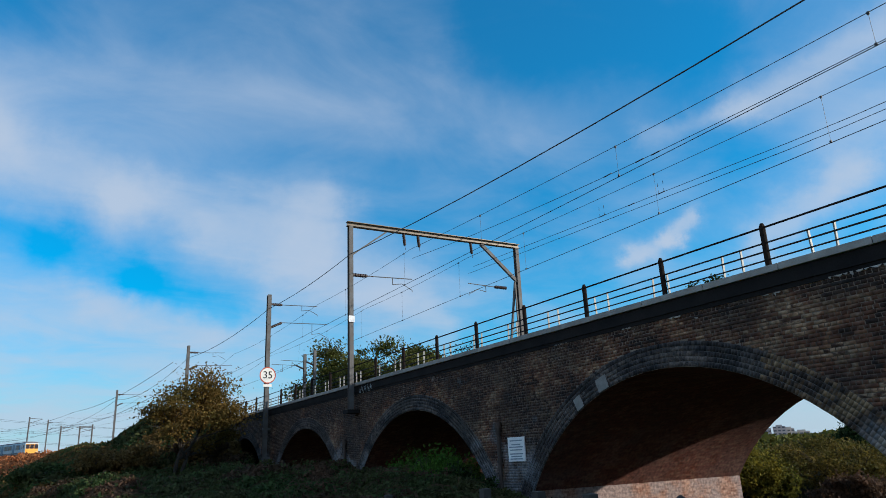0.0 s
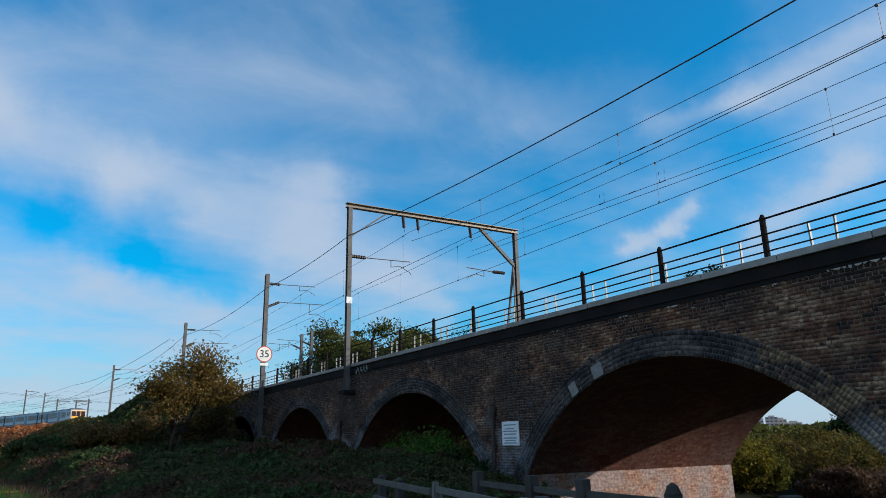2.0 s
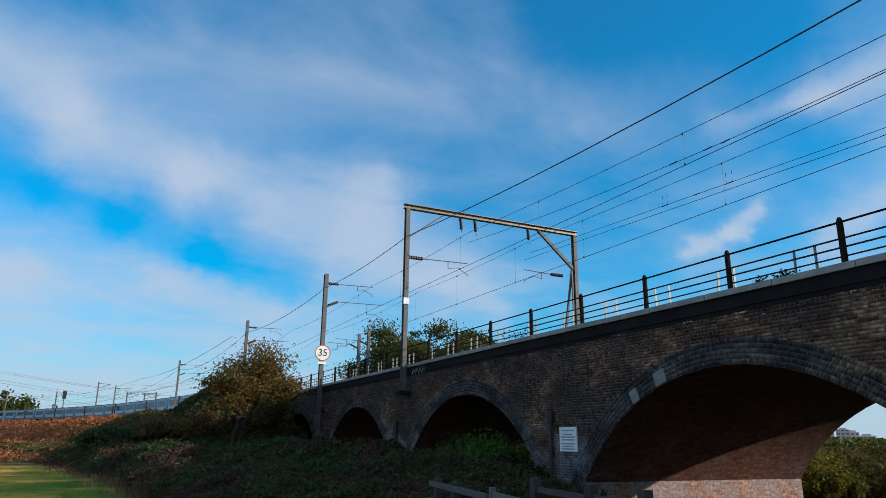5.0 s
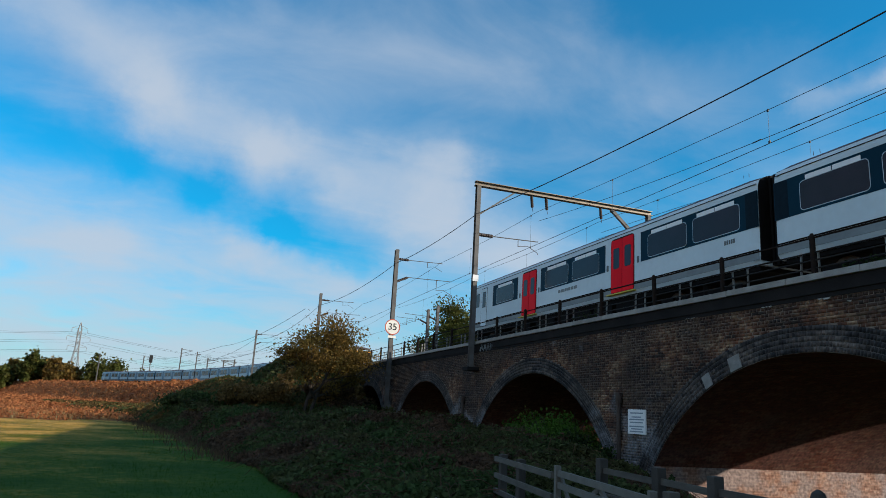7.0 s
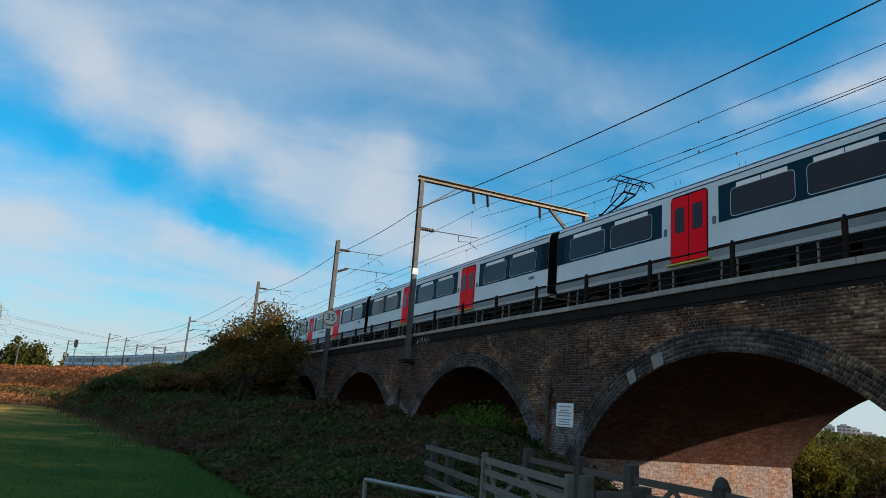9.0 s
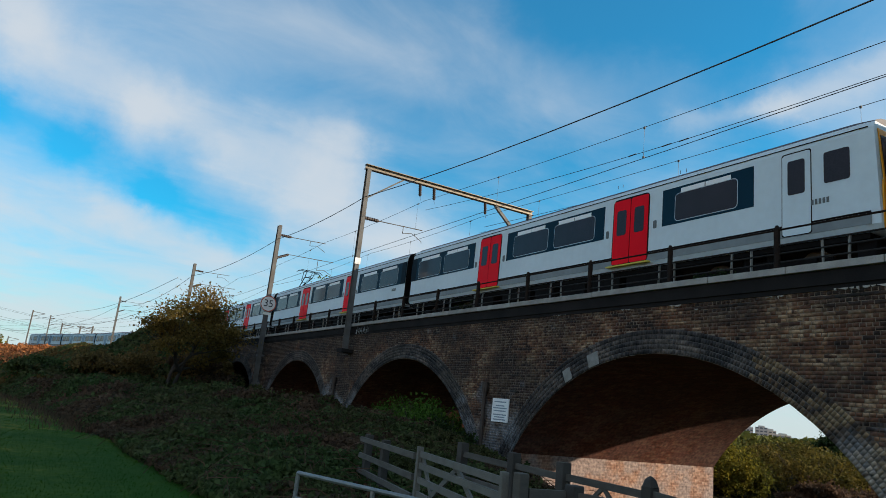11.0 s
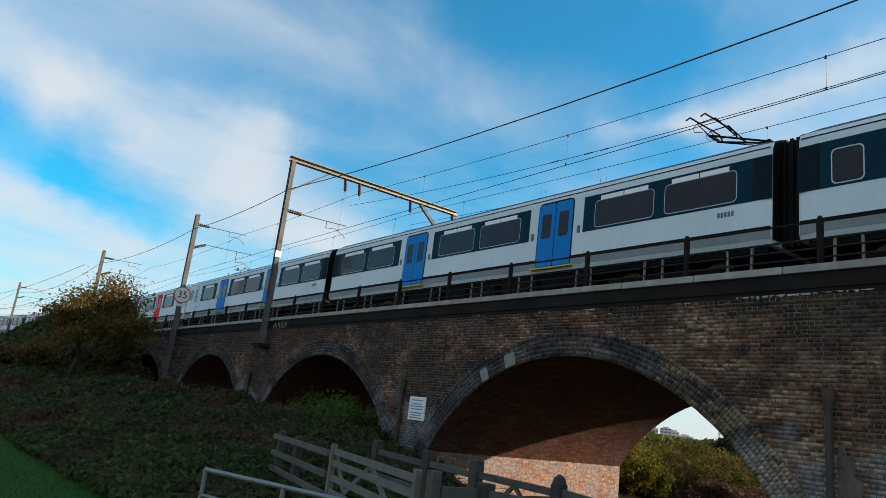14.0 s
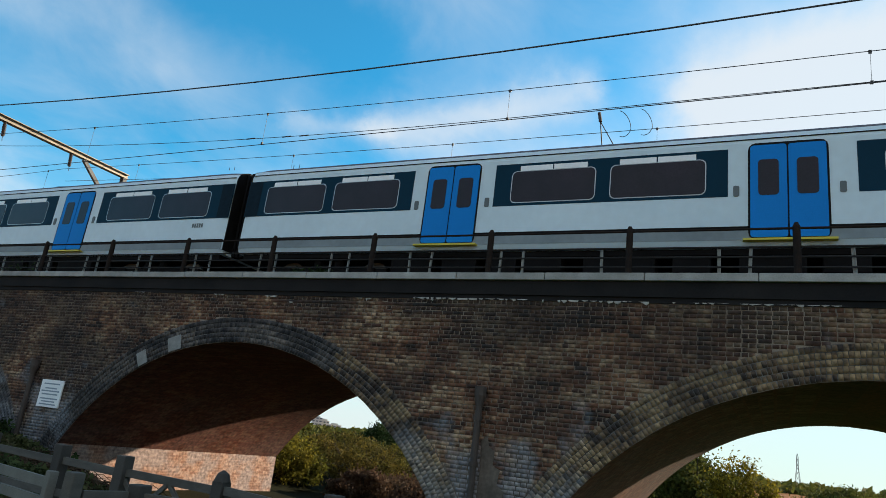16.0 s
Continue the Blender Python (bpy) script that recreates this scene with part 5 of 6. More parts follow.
# ---- far structures ----


def pylon(x, y, h, az, label):
    th = tagged(group_at("pylon", pose(x, y, 0.1, 0, 0, az)), label, "pylon")
    bm = B()
    w0, w1, zc = h * 0.085, h * 0.022, h * 0.66
    lv = [0, 0.16, 0.30, 0.43, 0.55, 0.66, 0.78, 0.90, 1.0]
    wid = [w0 + (w1 - w0) * min(1, v / 0.66) if v < 1 else 0.1 for v in lv]
    for (a, wa), (b, wb) in zip(zip(lv, wid), zip(lv[1:], wid[1:])):
        for sx, sy in ((1, 1), (1, -1), (-1, -1), (-1, 1)):
            tube(bm, (sx * wa, sy * wa, a * h), (sx * wb, sy * wb, b * h), h * 0.0045, 4)
        for (sx, sy), (tx, ty) in (((1, 1), (1, -1)), ((1, -1), (-1, -1)), ((-1, -1), (-1, 1)), ((-1, 1), (1, 1))):
            tube(bm, (sx * wa, sy * wa, a * h), (tx * wb, ty * wb, b * h), h * 0.0028, 4)
            tube(bm, (tx * wa, ty * wa, a * h), (sx * wb, sy * wb, b * h), h * 0.0028, 4)
    part("lattice", bm, M_pylon, th)
    for v, L in ((0.66, 0.12), (0.79, 0.15), (0.91, 0.10)):
        bm = B()
        for s in (-1, 1):
            tube(bm, (0, 0, v * h), (s * L * h, 0, v * h + 0.01 * h), h * 0.004, 4)
            tube(bm, (0, 0, (v + 0.05) * h), (s * L * h, 0, v * h + 0.01 * h), h * 0.003, 4)
            tube(bm, (s * L * h, 0, v * h), (s * L * h, 0, v * h - 0.045 * h), h * 0.004, 4)
        part("crossarm", bm, M_pylon, th)
    return th


def polar(az, d):
    return d * math.cos(radians(az)), d * math.sin(radians(az))


PX, PY = polar(97.8, 430)
pylon(PX, PY, 40, 20, "grey lattice electricity pylon across the field")
QX, QY = polar(-1.4, 900)
pylon(QX, QY, 42, 10, "grey lattice electricity pylon far beyond the arch")
for L, v in ((0.12, 0.615), (0.15, 0.745), (0.10, 0.865)):
    for s in (-1, 1):
        ox, oy = s * L * 40 * math.cos(radians(20)), s * L * 40 * math.sin(radians(20))
        cable("power_line", sagged((PX + ox, PY + oy, v * 40), (PX - 330 + ox, PY + 60 + oy, v * 40), v * 40 - 6, 14), 0.045, "high-voltage line from the pylon")
        cable("power_line", sagged((PX + ox, PY + oy, v * 40), (PX + 330 + ox, PY + 40 + oy, v * 40), v * 40 - 12, 14), 0.045, "high-voltage line from the pylon")


def tower_block(az, d, w, h):
    x, y = polar(az, d)
    th = tagged(group_at("tower_block", pose(x, y, 0.1, 0, 0, az)), "pale distant concrete tower block", "building")
    part("wall", box(B(), -w / 2, w / 2, -w / 2, w / 2, 0, h), M_block, th)
    part("roof", box(B(), -w / 4, w / 4, -w / 4, w / 4, h, h + 3), M_block, th)
    for k in range(int(h / 6)):
        for j in range(3):
            u = -w / 2 + w * (j + 0.5) / 3
            part("window", box(B(), -w / 2 - 0.15, -w / 2 + 0.1, u - w * 0.11, u + w * 0.11, 3 + 6 * k, 5.5 + 6 * k), M_farglass, th)


for az, d, w, h in ((35.0, 1500, 22, 30), (35.9, 1500, 18, 28), (34.4, 1520, 20, 26), (36.7, 1540, 26, 21), (33.6, 1550, 30, 20)):
    tower_block(az, d, w, h)


def far_mast(az, d, h, arm, label):
    x, y = polar(az, d)
    th = tagged(group_at("catenary_mast", pose(x, y, terrain(x, y), 0, 0, az - 90)), label, "mast", group="overhead-line masts")
    part("post", tube(B(), (0, 0, -0.3), (0, 0, h), 0.16, 6), M_mast, th)
    if arm:
        bm = B()
        tube(bm, (0, 0, h - 0.3), (arm, 0, h - 0.5), 0.06, 5)
        tube(bm, (0, 0, h - 1.4), (arm, 0, h - 0.55), 0.05, 5)
        part("cantilever_arm", bm, M_mast, th)


for az, d, h, arm in ((90.6, 190, 9.5, 2.6), (96.2, 215, 8.0, 0), (93.2, 215, 8.2, 2.5), (88.6, 180, 7.5, 2.5), (91.7, 230, 9.0, 2.6), (100.5, 330, 9.5, 3), (99.3, 360, 9, 3), (103.4, 340, 9, 3), (87.4, 175, 8.4, 3), (86.6, 168, 8.2, -3)):
    far_mast(az, d, h, arm, "distant overhead-line mast along the curve")
sx, sy = polar(92.7, 208)
sig = tagged(group_at("signal_post", pose(sx, sy, terrain(sx, sy))), "railway colour-light signal on a post", "signal")
part("post", tube(B(), (0, 0, -0.3), (0, 0, 6.6), 0.12, 6), M_mast, sig)
part("signal_head", box(B(), -0.45, 0.45, -0.25, 0.25, 6.0, 8.0, bevel=0.05), M_black, sig)
fw = [bend(s, 9.5) for s in (64, 120, 180, 260)]
for z in (8.6, 10.6):
    cable("feeder_wire", [p for a, b in zip(fw, fw[1:]) for p in sagged((a[0], a[1], z), (b[0], b[1], z), z - 0.7, 8)], 0.02, "feeder wire along the curve of the railway")

# ---- trains ----
HL = 9.85
FLOOR, BAND0, BAND1, CANT, TOP = 1.12, 1.98, 2.99, 3.30, 3.60


def profile(k=1.0):
    """The half section of a coach from skirt to roof."""
    side = [(1.31, 0.96), (1.392, 1.09), (1.37, 3.09), (1.355, 3.17), (1.30, CANT)]
    roof = [(1.30, CANT), (1.20, 3.385), (1.02, 3.465), (0.6, 3.56), (0, TOP)]
    return side, roof


MESH = {}


def shared(key, build, material):
    if key not in MESH:
        bm = build()
        bmesh.ops.recalc_face_normals(bm, faces=bm.faces)
        me = bpy.data.meshes.new(key)
        bm.to_mesh(me)
        bm.free()
        me.materials.append(material)
        MESH[key] = me
    return MESH[key]


def shell_b(cab):
    """Bodyside, ends and skirt. cab: which end slopes back (+1, -1 or 0)."""
    side, roof = profile()
    pts = [(-x, z) for x, z in side] + [(x, z) for x, z in reversed(side)]
    bm = B()
    rings = []
    for y in (-HL - (0.14 if cab < 0 else 0), -HL + 0.25, HL - 0.25, HL + (0.14 if cab > 0 else 0)):
        in_ = 0.025 if abs(y) >= HL else 0.0
        rings.append([bm.verts.new((x * (1 - in_), y - (math.copysign(1, y) * max(0, z - 2.0) * 0.07 if cab * y > HL else 0), z)) for x, z in pts])
    for a, b in zip(rings, rings[1:]):
        for i in range(len(pts) - 1):
            bm.faces.new((a[i], a[i + 1], b[i + 1], b[i]))
    for r in (rings[0], rings[-1]):
        bm.faces.new(r)
    bm.faces.new((rings[0][0], rings[-1][0], rings[-1][-1], rings[0][-1]))
    return bm


def roof_b(cab):
    _, roof = profile()
    pts = [(-x, z) for x, z in roof] + [(x, z) for x, z in reversed(roof[:-1])]
    bm = B()
    rings = []
    for y in (-HL + 0.03 - (0.14 if cab < 0 else 0), -HL + 0.4, HL - 0.4, HL - 0.03 + (0.14 if cab > 0 else 0)):
        e = abs(y) > HL - 0.1
        rings.append([bm.verts.new((x * (0.95 if e else 1), y - (math.copysign(1, y) * max(0, z - 2.0) * 0.07 if e and cab * y > 0 else 0), CANT + (z - CANT) * (0.90 if e else 1) + 0.004)) for x, z in pts])
    for a, b in zip(rings, rings[1:]):
        for i in range(len(pts) - 1):
            bm.faces.new((a[i], a[i + 1], b[i + 1], b[i]))
    bm.faces.new(rings[0])
    bm.faces.new(rings[-1])
    return bm


def side_x(z):
    """Half the coach's width at a height."""
    pts = profile()[0]
    for (xa, za), (xb, zb) in zip(pts, pts[1:]):
        if z <= zb:
            return xa + (xb - xa) * (z - za) / (zb - za)
    return pts[-1][0]


def end_b():
    """The dark end bulkhead, cut to the coach's section."""
    side, roof = profile()
    half = [p for p in side if p[1] > 1.0] + [p for p in roof[1:]]
    pts = [(-x * 0.985, z - 0.02) for x, z in half] + [(x * 0.985, z - 0.02) for x, z in reversed(half[:-1])]
    bm = B()
    front, rear = ([bm.verts.new((x, y, z)) for x, z in pts] for y in (-0.014, 0.014))
    bm.faces.new(front)
    bm.faces.new(rear[::-1])
    for i in range(len(pts)):
        j = (i + 1) % len(pts)
        bm.faces.new((front[i], front[j], rear[j], rear[i]))
    return bm


def panel_b(w, z0, z1, t0, t1, bev=0.0):
    """A panel that follows the bodyside, from t0 to t1 proud of it, w long about y = 0, on the side -x."""
    bm = B()
    c = min(bev, 0.2)
    rows = []
    for t in (t0, t1):
        loop = []
        if c:
            corners = ((w / 2 - c, z0 + c, -90), (w / 2 - c, z1 - c, 0), (-w / 2 + c, z1 - c, 90), (-w / 2 + c, z0 + c, 180))
            for cy, cz, a0 in corners:
                for k in range(4):
                    a = radians(a0 + 30 * k)
                    yy, zz = cy + c * math.cos(a), cz + c * math.sin(a)
                    loop.append(bm.verts.new((-side_x(zz) - t, yy, zz)))
        else:
            for yy, zz in ((w / 2, z0), (w / 2, z1), (-w / 2, z1), (-w / 2, z0)):
                loop.append(bm.verts.new((-side_x(zz) - t, yy, zz)))
        rows.append(loop)
    bm.faces.new(rows[1])
    n = len(rows[0])
    for i in range(n):
        bm.faces.new((rows[0][i], rows[0][(i + 1) % n], rows[1][(i + 1) % n], rows[1][i]))
    return bm


def gangway_b():
    """A pleated gangway bellows."""
    bm = B()
    for k in range(4):
        r = 0.0 if k % 2 else 0.05
        box(bm, -0.98 - r, 0.98 + r, -0.15 + 0.075 * k, -0.15 + 0.075 * (k + 1), 1.0 - r, 3.36 + r)
    return bm


def bogie_b():
    bm = B()
    for sx in (-1, 1):
        box(bm, sx * 1.0 - 0.07, sx * 1.0 + 0.07, -1.75, 1.75, 0.42, 0.62)
        for dy in (-1.25, 1.25):
            box(bm, sx * 1.04 - 0.1, sx * 1.04 + 0.1, dy - 0.18, dy + 0.18, 0.30, 0.62)
        tube(bm, (sx * 0.98, -0.3, 0.45), (sx * 0.98, -0.3, 0.85), 0.13, 8)
        tube(bm, (sx * 0.98, 0.3, 0.45), (sx * 0.98, 0.3, 0.85), 0.13, 8)
    box(bm, -1.0, 1.0, -0.3, 0.3, 0.5, 0.72)
    return bm


def wheel_b():
    bm = B()
    for sx in (-1, 1):
        tube(bm, (sx * 0.70, 0, 0), (sx * 0.82, 0, 0), 0.43, 20)
    tube(bm, (-0.7, 0, 0), (0.7, 0, 0), 0.08, 8)
    return bm


def under_b(seed):
    R = random.Random(seed)
    bm = B()
    box(bm, -1.25, 1.25, -9.7, 9.7, 0.84, 1.0)
    y = -4.6
    while y < 4.4:
        w = R.uniform(0.6, 1.7)
        for sx in (-1, 1):
            box(bm, sx * 1.2 - 0.02 if sx < 0 else 0.7, -0.7 if sx < 0 else 1.22, y, y + w, R.uniform(0.3, 0.55), 0.84)
        y += w + R.uniform(0.15, 0.6)
    return bm


def pantograph(parent, y, turn):
    th = group_at("pantograph", pose(0, y, TOP - 0.02, 0, 0, turn))
    th.parent = parent
    th["label"] = "dark raised pantograph on the roof"
    bm = B()
    for sx in (-0.45, 0.45):
        bar(bm, (sx, -0.8, 0.12), (sx, 0.8, 0.12), 0.06, 0.06)
        for yy in (-0.7, 0.7):
            tube(bm, (sx, yy, -0.02), (sx, yy, 0.14), 0.06, 8)
    part("base_frame", bm, M_dark, th)
    bm = B()
    tube(bm, (0, 0.0, 0.14), (0, 0.78, 0.34), 0.06, 8, 0.05)
    tube(bm, (-0.25, 0.0, 0.14), (0.25, 0.0, 0.14), 0.05, 8)
    tube(bm, (0.12, 0.15, 0.12), (0.08, 0.75, 0.27), 0.025, 6)
    tube(bm, (-0.10, 0.78, 0.34), (0.10, 0.78, 0.34), 0.075, 10)
    part("lower_arm", bm, M_dark, th)
    bm = B()
    for sx in (-1, 1):
        tube(bm, (sx * 0.07, 0.78, 0.36), (sx * 0.26, -0.70, 0.84), 0.03, 6)
    tube(bm, (-0.26, -0.70, 0.84), (0.26, -0.70, 0.84), 0.035, 6)
    tube(bm, (-0.16, 0.1, 0.58), (0.16, 0.1, 0.58), 0.018, 6)
    tube(bm, (0, 0.70, 0.28), (0, -0.62, 0.72), 0.016, 6)
    part("upper_arm", bm, M_dark, th)
    bm = B()
    for sx in (-0.3, 0.3):
        polytube(bm, [(sx * 0.85, -0.70, 0.84), (sx, -1.02, 1.24), (sx, -0.50, 1.26), (sx * 0.8, 0.02, 0.66)], 0.02, 6)
        polytube(bm, [(sx, -0.86, 0.95), (sx, -1.10, 1.02), (sx, -1.14, 1.14), (sx, -1.02, 1.24)], 0.010, 5)
    for dy in (-0.98, -0.56):
        polytube(bm, [(-0.85, dy, 1.12), (-0.68, dy, 1.26), (0.68, dy, 1.26), (0.85, dy, 1.12)], 0.022, 6)
    part("collector_head", bm, M_dark, th)
    return th


def coach(label, doors, cab=0, pan=None, body=None, band=None, number=True, full=True, seed=0, nose=None, blank=False):
    """One coach, standing at the rail's height, its front towards +y."""
    body, band = body or M_body, band or M_band
    th = tagged(group_at("railway_coach"), label, "railway coach", group="coaches of the train")

    def put(name, me, loc=(0, 0, 0), parent=None, flip=False, lab=""):
        o = part(name, me, me.materials[0], parent or th, lab)
        o.location = loc
        if flip:
            o.rotation_euler = (0, 0, math.pi)
            o.location = (-loc[0], loc[1], loc[2])
        return o

    tag = body.name
    put("body", shared(f"body{cab}{tag}", lambda: shell_b(cab), body))
    put("roof", shared(f"roof{cab}", lambda: roof_b(cab), M_roof), lab="grimy grey coach roof")
    put("underframe", shared(f"under{seed % 3}", lambda: under_b(seed % 3), M_dark), lab="dark underframe equipment")
    for y in (-7.1, 7.1):
        bo = put("bogie", shared("bogie", bogie_b, M_dark), (0, y, 0))
        for dy in (-1.25, 1.25):
            put("wheelset", shared("wheelset", wheel_b, M_wheel), (0, dy, 0.43), bo)
    for end in (-1, 1):
        if cab != end:
            put("gangway", shared("gangway", gangway_b, M_gang), (0, end * (HL + 0.13), 0), lab="black rubber gangway")
            put("end_panel", shared("endp", end_b, M_dark), (0, end * (HL + 0.014), 0), lab="dark coach end")
    slide = -0.2 * cab
    bays = [(-7.2, 5.30, (1.30, -0.90)), (slide, 4.90, (-1.10, 1.10)), (7.2, 5.30, (-1.30, 0.90))]
    if cab:
        bays[1 - cab] = (-cab * 7.3, 5.10, (1.22 * cab, -0.95 * cab))
        bays[1 + cab] = (cab * 5.82, 2.75, (0.0,))
    for flip in (False, True) if full else (True,):
        # grey band also carries the shade of the side curving under
        put("lower_panel", shared("lower" + tag, lambda: panel_b(2 * HL - 0.06, 1.085, 1.32, 0.0, 0.004), M_lower), flip=flip, lab="mid grey lower bodyside")
        put("waist_line", shared("waist", lambda: panel_b(2 * HL - 0.06, 1.325, 1.365, 0.0, 0.008), M_dark), flip=flip)
        put("cant_rail", shared("cant", lambda: panel_b(2 * HL - 0.1, 3.165, 3.19, 0.0, 0.014), M_gang), flip=flip)
        for by, bw, wins in bays:
            if flip:
                wins = [-w for w in wins]
            bp = put("window_band", shared(f"band{bw}{band.name}", lambda: panel_b(bw, BAND0, BAND1, 0.0, 0.006), band), (0, by, 0), flip=flip, lab="navy window band" if band is M_band else "blue window band")
            if full:
                for wy in wins:
                    if blank and by > 1 and (wy < 0) == flip:
                        wy = -1.68 if flip else 1.68
                        wo = put("window_frame", shared("wfs", lambda: panel_b(0.62, BAND0 + 0.05, BAND1 - 0.2, 0.0, 0.012, 0.1), M_wframe), (0, wy, 0), bp)
                        put("pane", shared("panes", lambda: panel_b(0.57, BAND0 + 0.075, BAND1 - 0.225, 0.0, 0.016, 0.09), M_pane), (0, 0, 0), wo)
                        continue
                    wo = put("window_frame", shared(f"wf", lambda: panel_b(1.90, BAND0 + 0.06, BAND1 - 0.18, 0.0, 0.012, 0.12), M_wframe), (0, wy, 0), bp)
                    put("pane", shared("pane", lambda: panel_b(1.86, BAND0 + 0.08, BAND1 - 0.20, 0.0, 0.016, 0.10), M_pane), (0, 0, 0), wo)
                    for k in (-1, 1):
                        put("hopper", shared("hopper", lambda: panel_b(0.74, BAND1 - 0.185, BAND1 - 0.065, 0.0, 0.018), M_vent), (0, k * 0.385, 0), wo)
            else:
                for wy in wins:
                    put("window", shared("wfar", lambda: panel_b(1.9, BAND0 + 0.05, BAND1 - 0.1, 0.0, 0.012, 0.1), M_pane), (0, wy, 0), bp)
        for dy in (-3.5 + slide, 3.5 + slide):
            dr = put("door_surround", shared("dsur", lambda: panel_b(1.38, FLOOR - 0.02, 3.08, 0.0, 0.008, 0.14), M_gang), (0, dy, 0), flip=flip)
            for k in (-1, 1):
                lf = put("door_leaf", shared("leaf" + doors.name, lambda: panel_b(0.638, FLOOR + 0.02, 3.03, 0.0, 0.020, 0.05), doors), (0, k * 0.333, 0), dr, lab=doors.name.replace(" coach door paint", " sliding door leaf"))
                if full:
                    lp = put("door_pane", shared("dpane", lambda: panel_b(0.36, 1.98, 2.72, 0.0, 0.026, 0.07), M_pane), (0, 0, 0), dr)
                    lp.location = (0, k * 0.333, 0)
            if full:
                put("door_step", shared("step", lambda: box(B(), -1.52, -1.38, -0.78, 0.78, 1.05, 1.09), M_step), (0, 0, 0), dr)
                for k in (-1, 1):
                    put("door_button", shared("button", lambda: panel_b(0.11, 1.98, 2.20, 0.0, 0.014, 0.03), M_num), (0, k * 0.9, 0), dr)
        if number and full:
            for i in range(5):
                put("number_bar", shared("numbar", lambda: panel_b(0.055, 1.72, 1.84, 0.0, 0.008), M_num), (0, (-8.95 if not flip else 8.6) + 0.085 * i, 0), flip=flip)
            # dark end panels: louvres, and painted shading of the rounded coach corners
            for e in (-1, 1):
                if cab != e:
                    put("end_louvre", shared("louvre", lambda: panel_b(0.42, BAND0 + 0.02, BAND1 - 0.02, 0.0, 0.010), M_louvre), (0, e * 9.62, 0), flip=flip, lab="dark end louvre with painted corner shade")
        if cab:
            cy = cab * 8.25 * (1 if not flip else 1)
            cd = put("cab_door", shared("cabdoor", lambda: panel_b(0.66, 1.12, 3.02, 0.0, 0.010, 0.06), M_lower if body is M_fbody else body), (0, cy, 0), flip=flip)
            put("cab_door_seal", shared("cabseal", lambda: panel_b(0.70, 1.10, 3.05, 0.0, 0.006, 0.06), M_gang), (0, cy, 0), flip=flip)
            put("cab_door_pane", shared("cabpane", lambda: panel_b(0.40, 2.05, 2.85, 0.0, 0.016, 0.05), M_pane), (0, cy, 0), flip=flip)
            put("cab_side_window", shared("cabwin", lambda: panel_b(0.55, 2.15, 2.85, 0.0, 0.010, 0.05), M_pane), (0, cab * 9.15, 0), flip=flip)
    if cab:
        s = cab
        f = put("cab_front", shared(f"front{s}{(nose or M_yellow).name}", lambda: box(B(), -1.26, 1.26, -0.01, 0.02, 1.0, 2.0), nose or M_yellow), (0, s * (HL + 0.15), 0), lab="yellow lower cab front")
        for wx in (-0.82, 0.0, 0.82):
            g = B()
            bar(g, (wx, s * (HL + 0.168), 2.08), (wx, s * (HL + 0.09), 3.0), 0.72, 0.03, (0, s, 0.2))
            part("windscreen", g, M_pane, th)
        g = B()
        bar(g, (0, s * (HL + 0.155), 2.0), (0, s * (HL + 0.075), 3.14), 2.46, 0.02, (0, s, 0.2))
        part("cab_front_upper", g, nose or M_yellow, th, "yellow cab front around the windscreens")
        g = box(B(), -1.1, 1.1, s * (HL - 0.3) - 0.2, s * (HL - 0.3) + 0.2, 0.35, 0.95, bevel=0.04)
        part("coupler_skirt", g, M_dark, th)
        for hx in (-0.95, 0.95):
            g = tube(B(), (hx, s * (HL + 0.15), 1.35), (hx, s * (HL + 0.20), 1.35), 0.10, 12)
            part("headlight", g, M_white, th)
    for yy in (-4.5, 1.2, 5.8):
        put("roof_vent", shared("rvent", lambda: box(B(), -0.3, 0.3, -0.3, 0.3, TOP - 0.06, TOP + 0.10, bevel=0.03), M_roof), (0, yy, 0))
    if pan is not None:
        pantograph(th, pan, 0 if pan > 0 else 180)
    return th


NEAR = []
for unit, door in ((0, M_red), (1, M_blue)):
    tone = "red" if unit == 0 else "blue"
    for k in range(4):
        pan = (8.3 if unit == 0 and k == 2 else -8.3 if unit == 1 and k == 1 else None)
        NEAR.append(coach(f"pale grey railway coach with {tone} sliding doors and navy window band", door, cab=1 if k == 0 else -1 if k == 3 else 0, pan=pan, seed=4 * unit + k, blank=unit == 1 and k == 2))
for k in range(6):
    o = part("logo_bar", shared(f"logo{k % 2}", lambda: panel_b(0.16 if k % 2 else 0.24, 1.70, 1.82, 0.0, 0.008), M_lower), M_lower, NEAR[0])
    o.location = (0, -0.6 + 0.25 * k, 0)
first = coach("pale blue railway coach with a yellow cab front", M_fband, 1, None, M_fbody, M_fband, full=False, seed=1)
mid = coach("pale blue railway coach of the approaching train", M_fband, 0, None, M_fbody, M_fband, full=False, seed=2)
last = coach("pale blue railway coach at the tail of the train", M_fband, -1, None, M_fbody, M_fband, full=False, seed=0)
FAR = [first, mid] + [copy_thing(mid, Matrix()) for _ in range(5)] + [last]

# ---- bricks of the near wall, piece by piece ----


def brick_box(cy, cz, hy, hz, ang, depth):
    """Corners of a brick whose face looks to -x."""
    c, s = math.cos(ang), math.sin(ang)
    q = [(cy + a * hy * c - b * hz * s, cz + a * hy * s + b * hz * c) for a, b in ((-1, -1), (1, -1), (1, 1), (-1, 1))]
    return [(XF + 0.016, y, z) for y, z in q] + [(XF - depth, y, z) for y, z in q]


BF = ((4, 5, 6, 7), (0, 4, 7, 3), (1, 2, 6, 5), (3, 7, 6, 2), (0, 1, 5, 4))
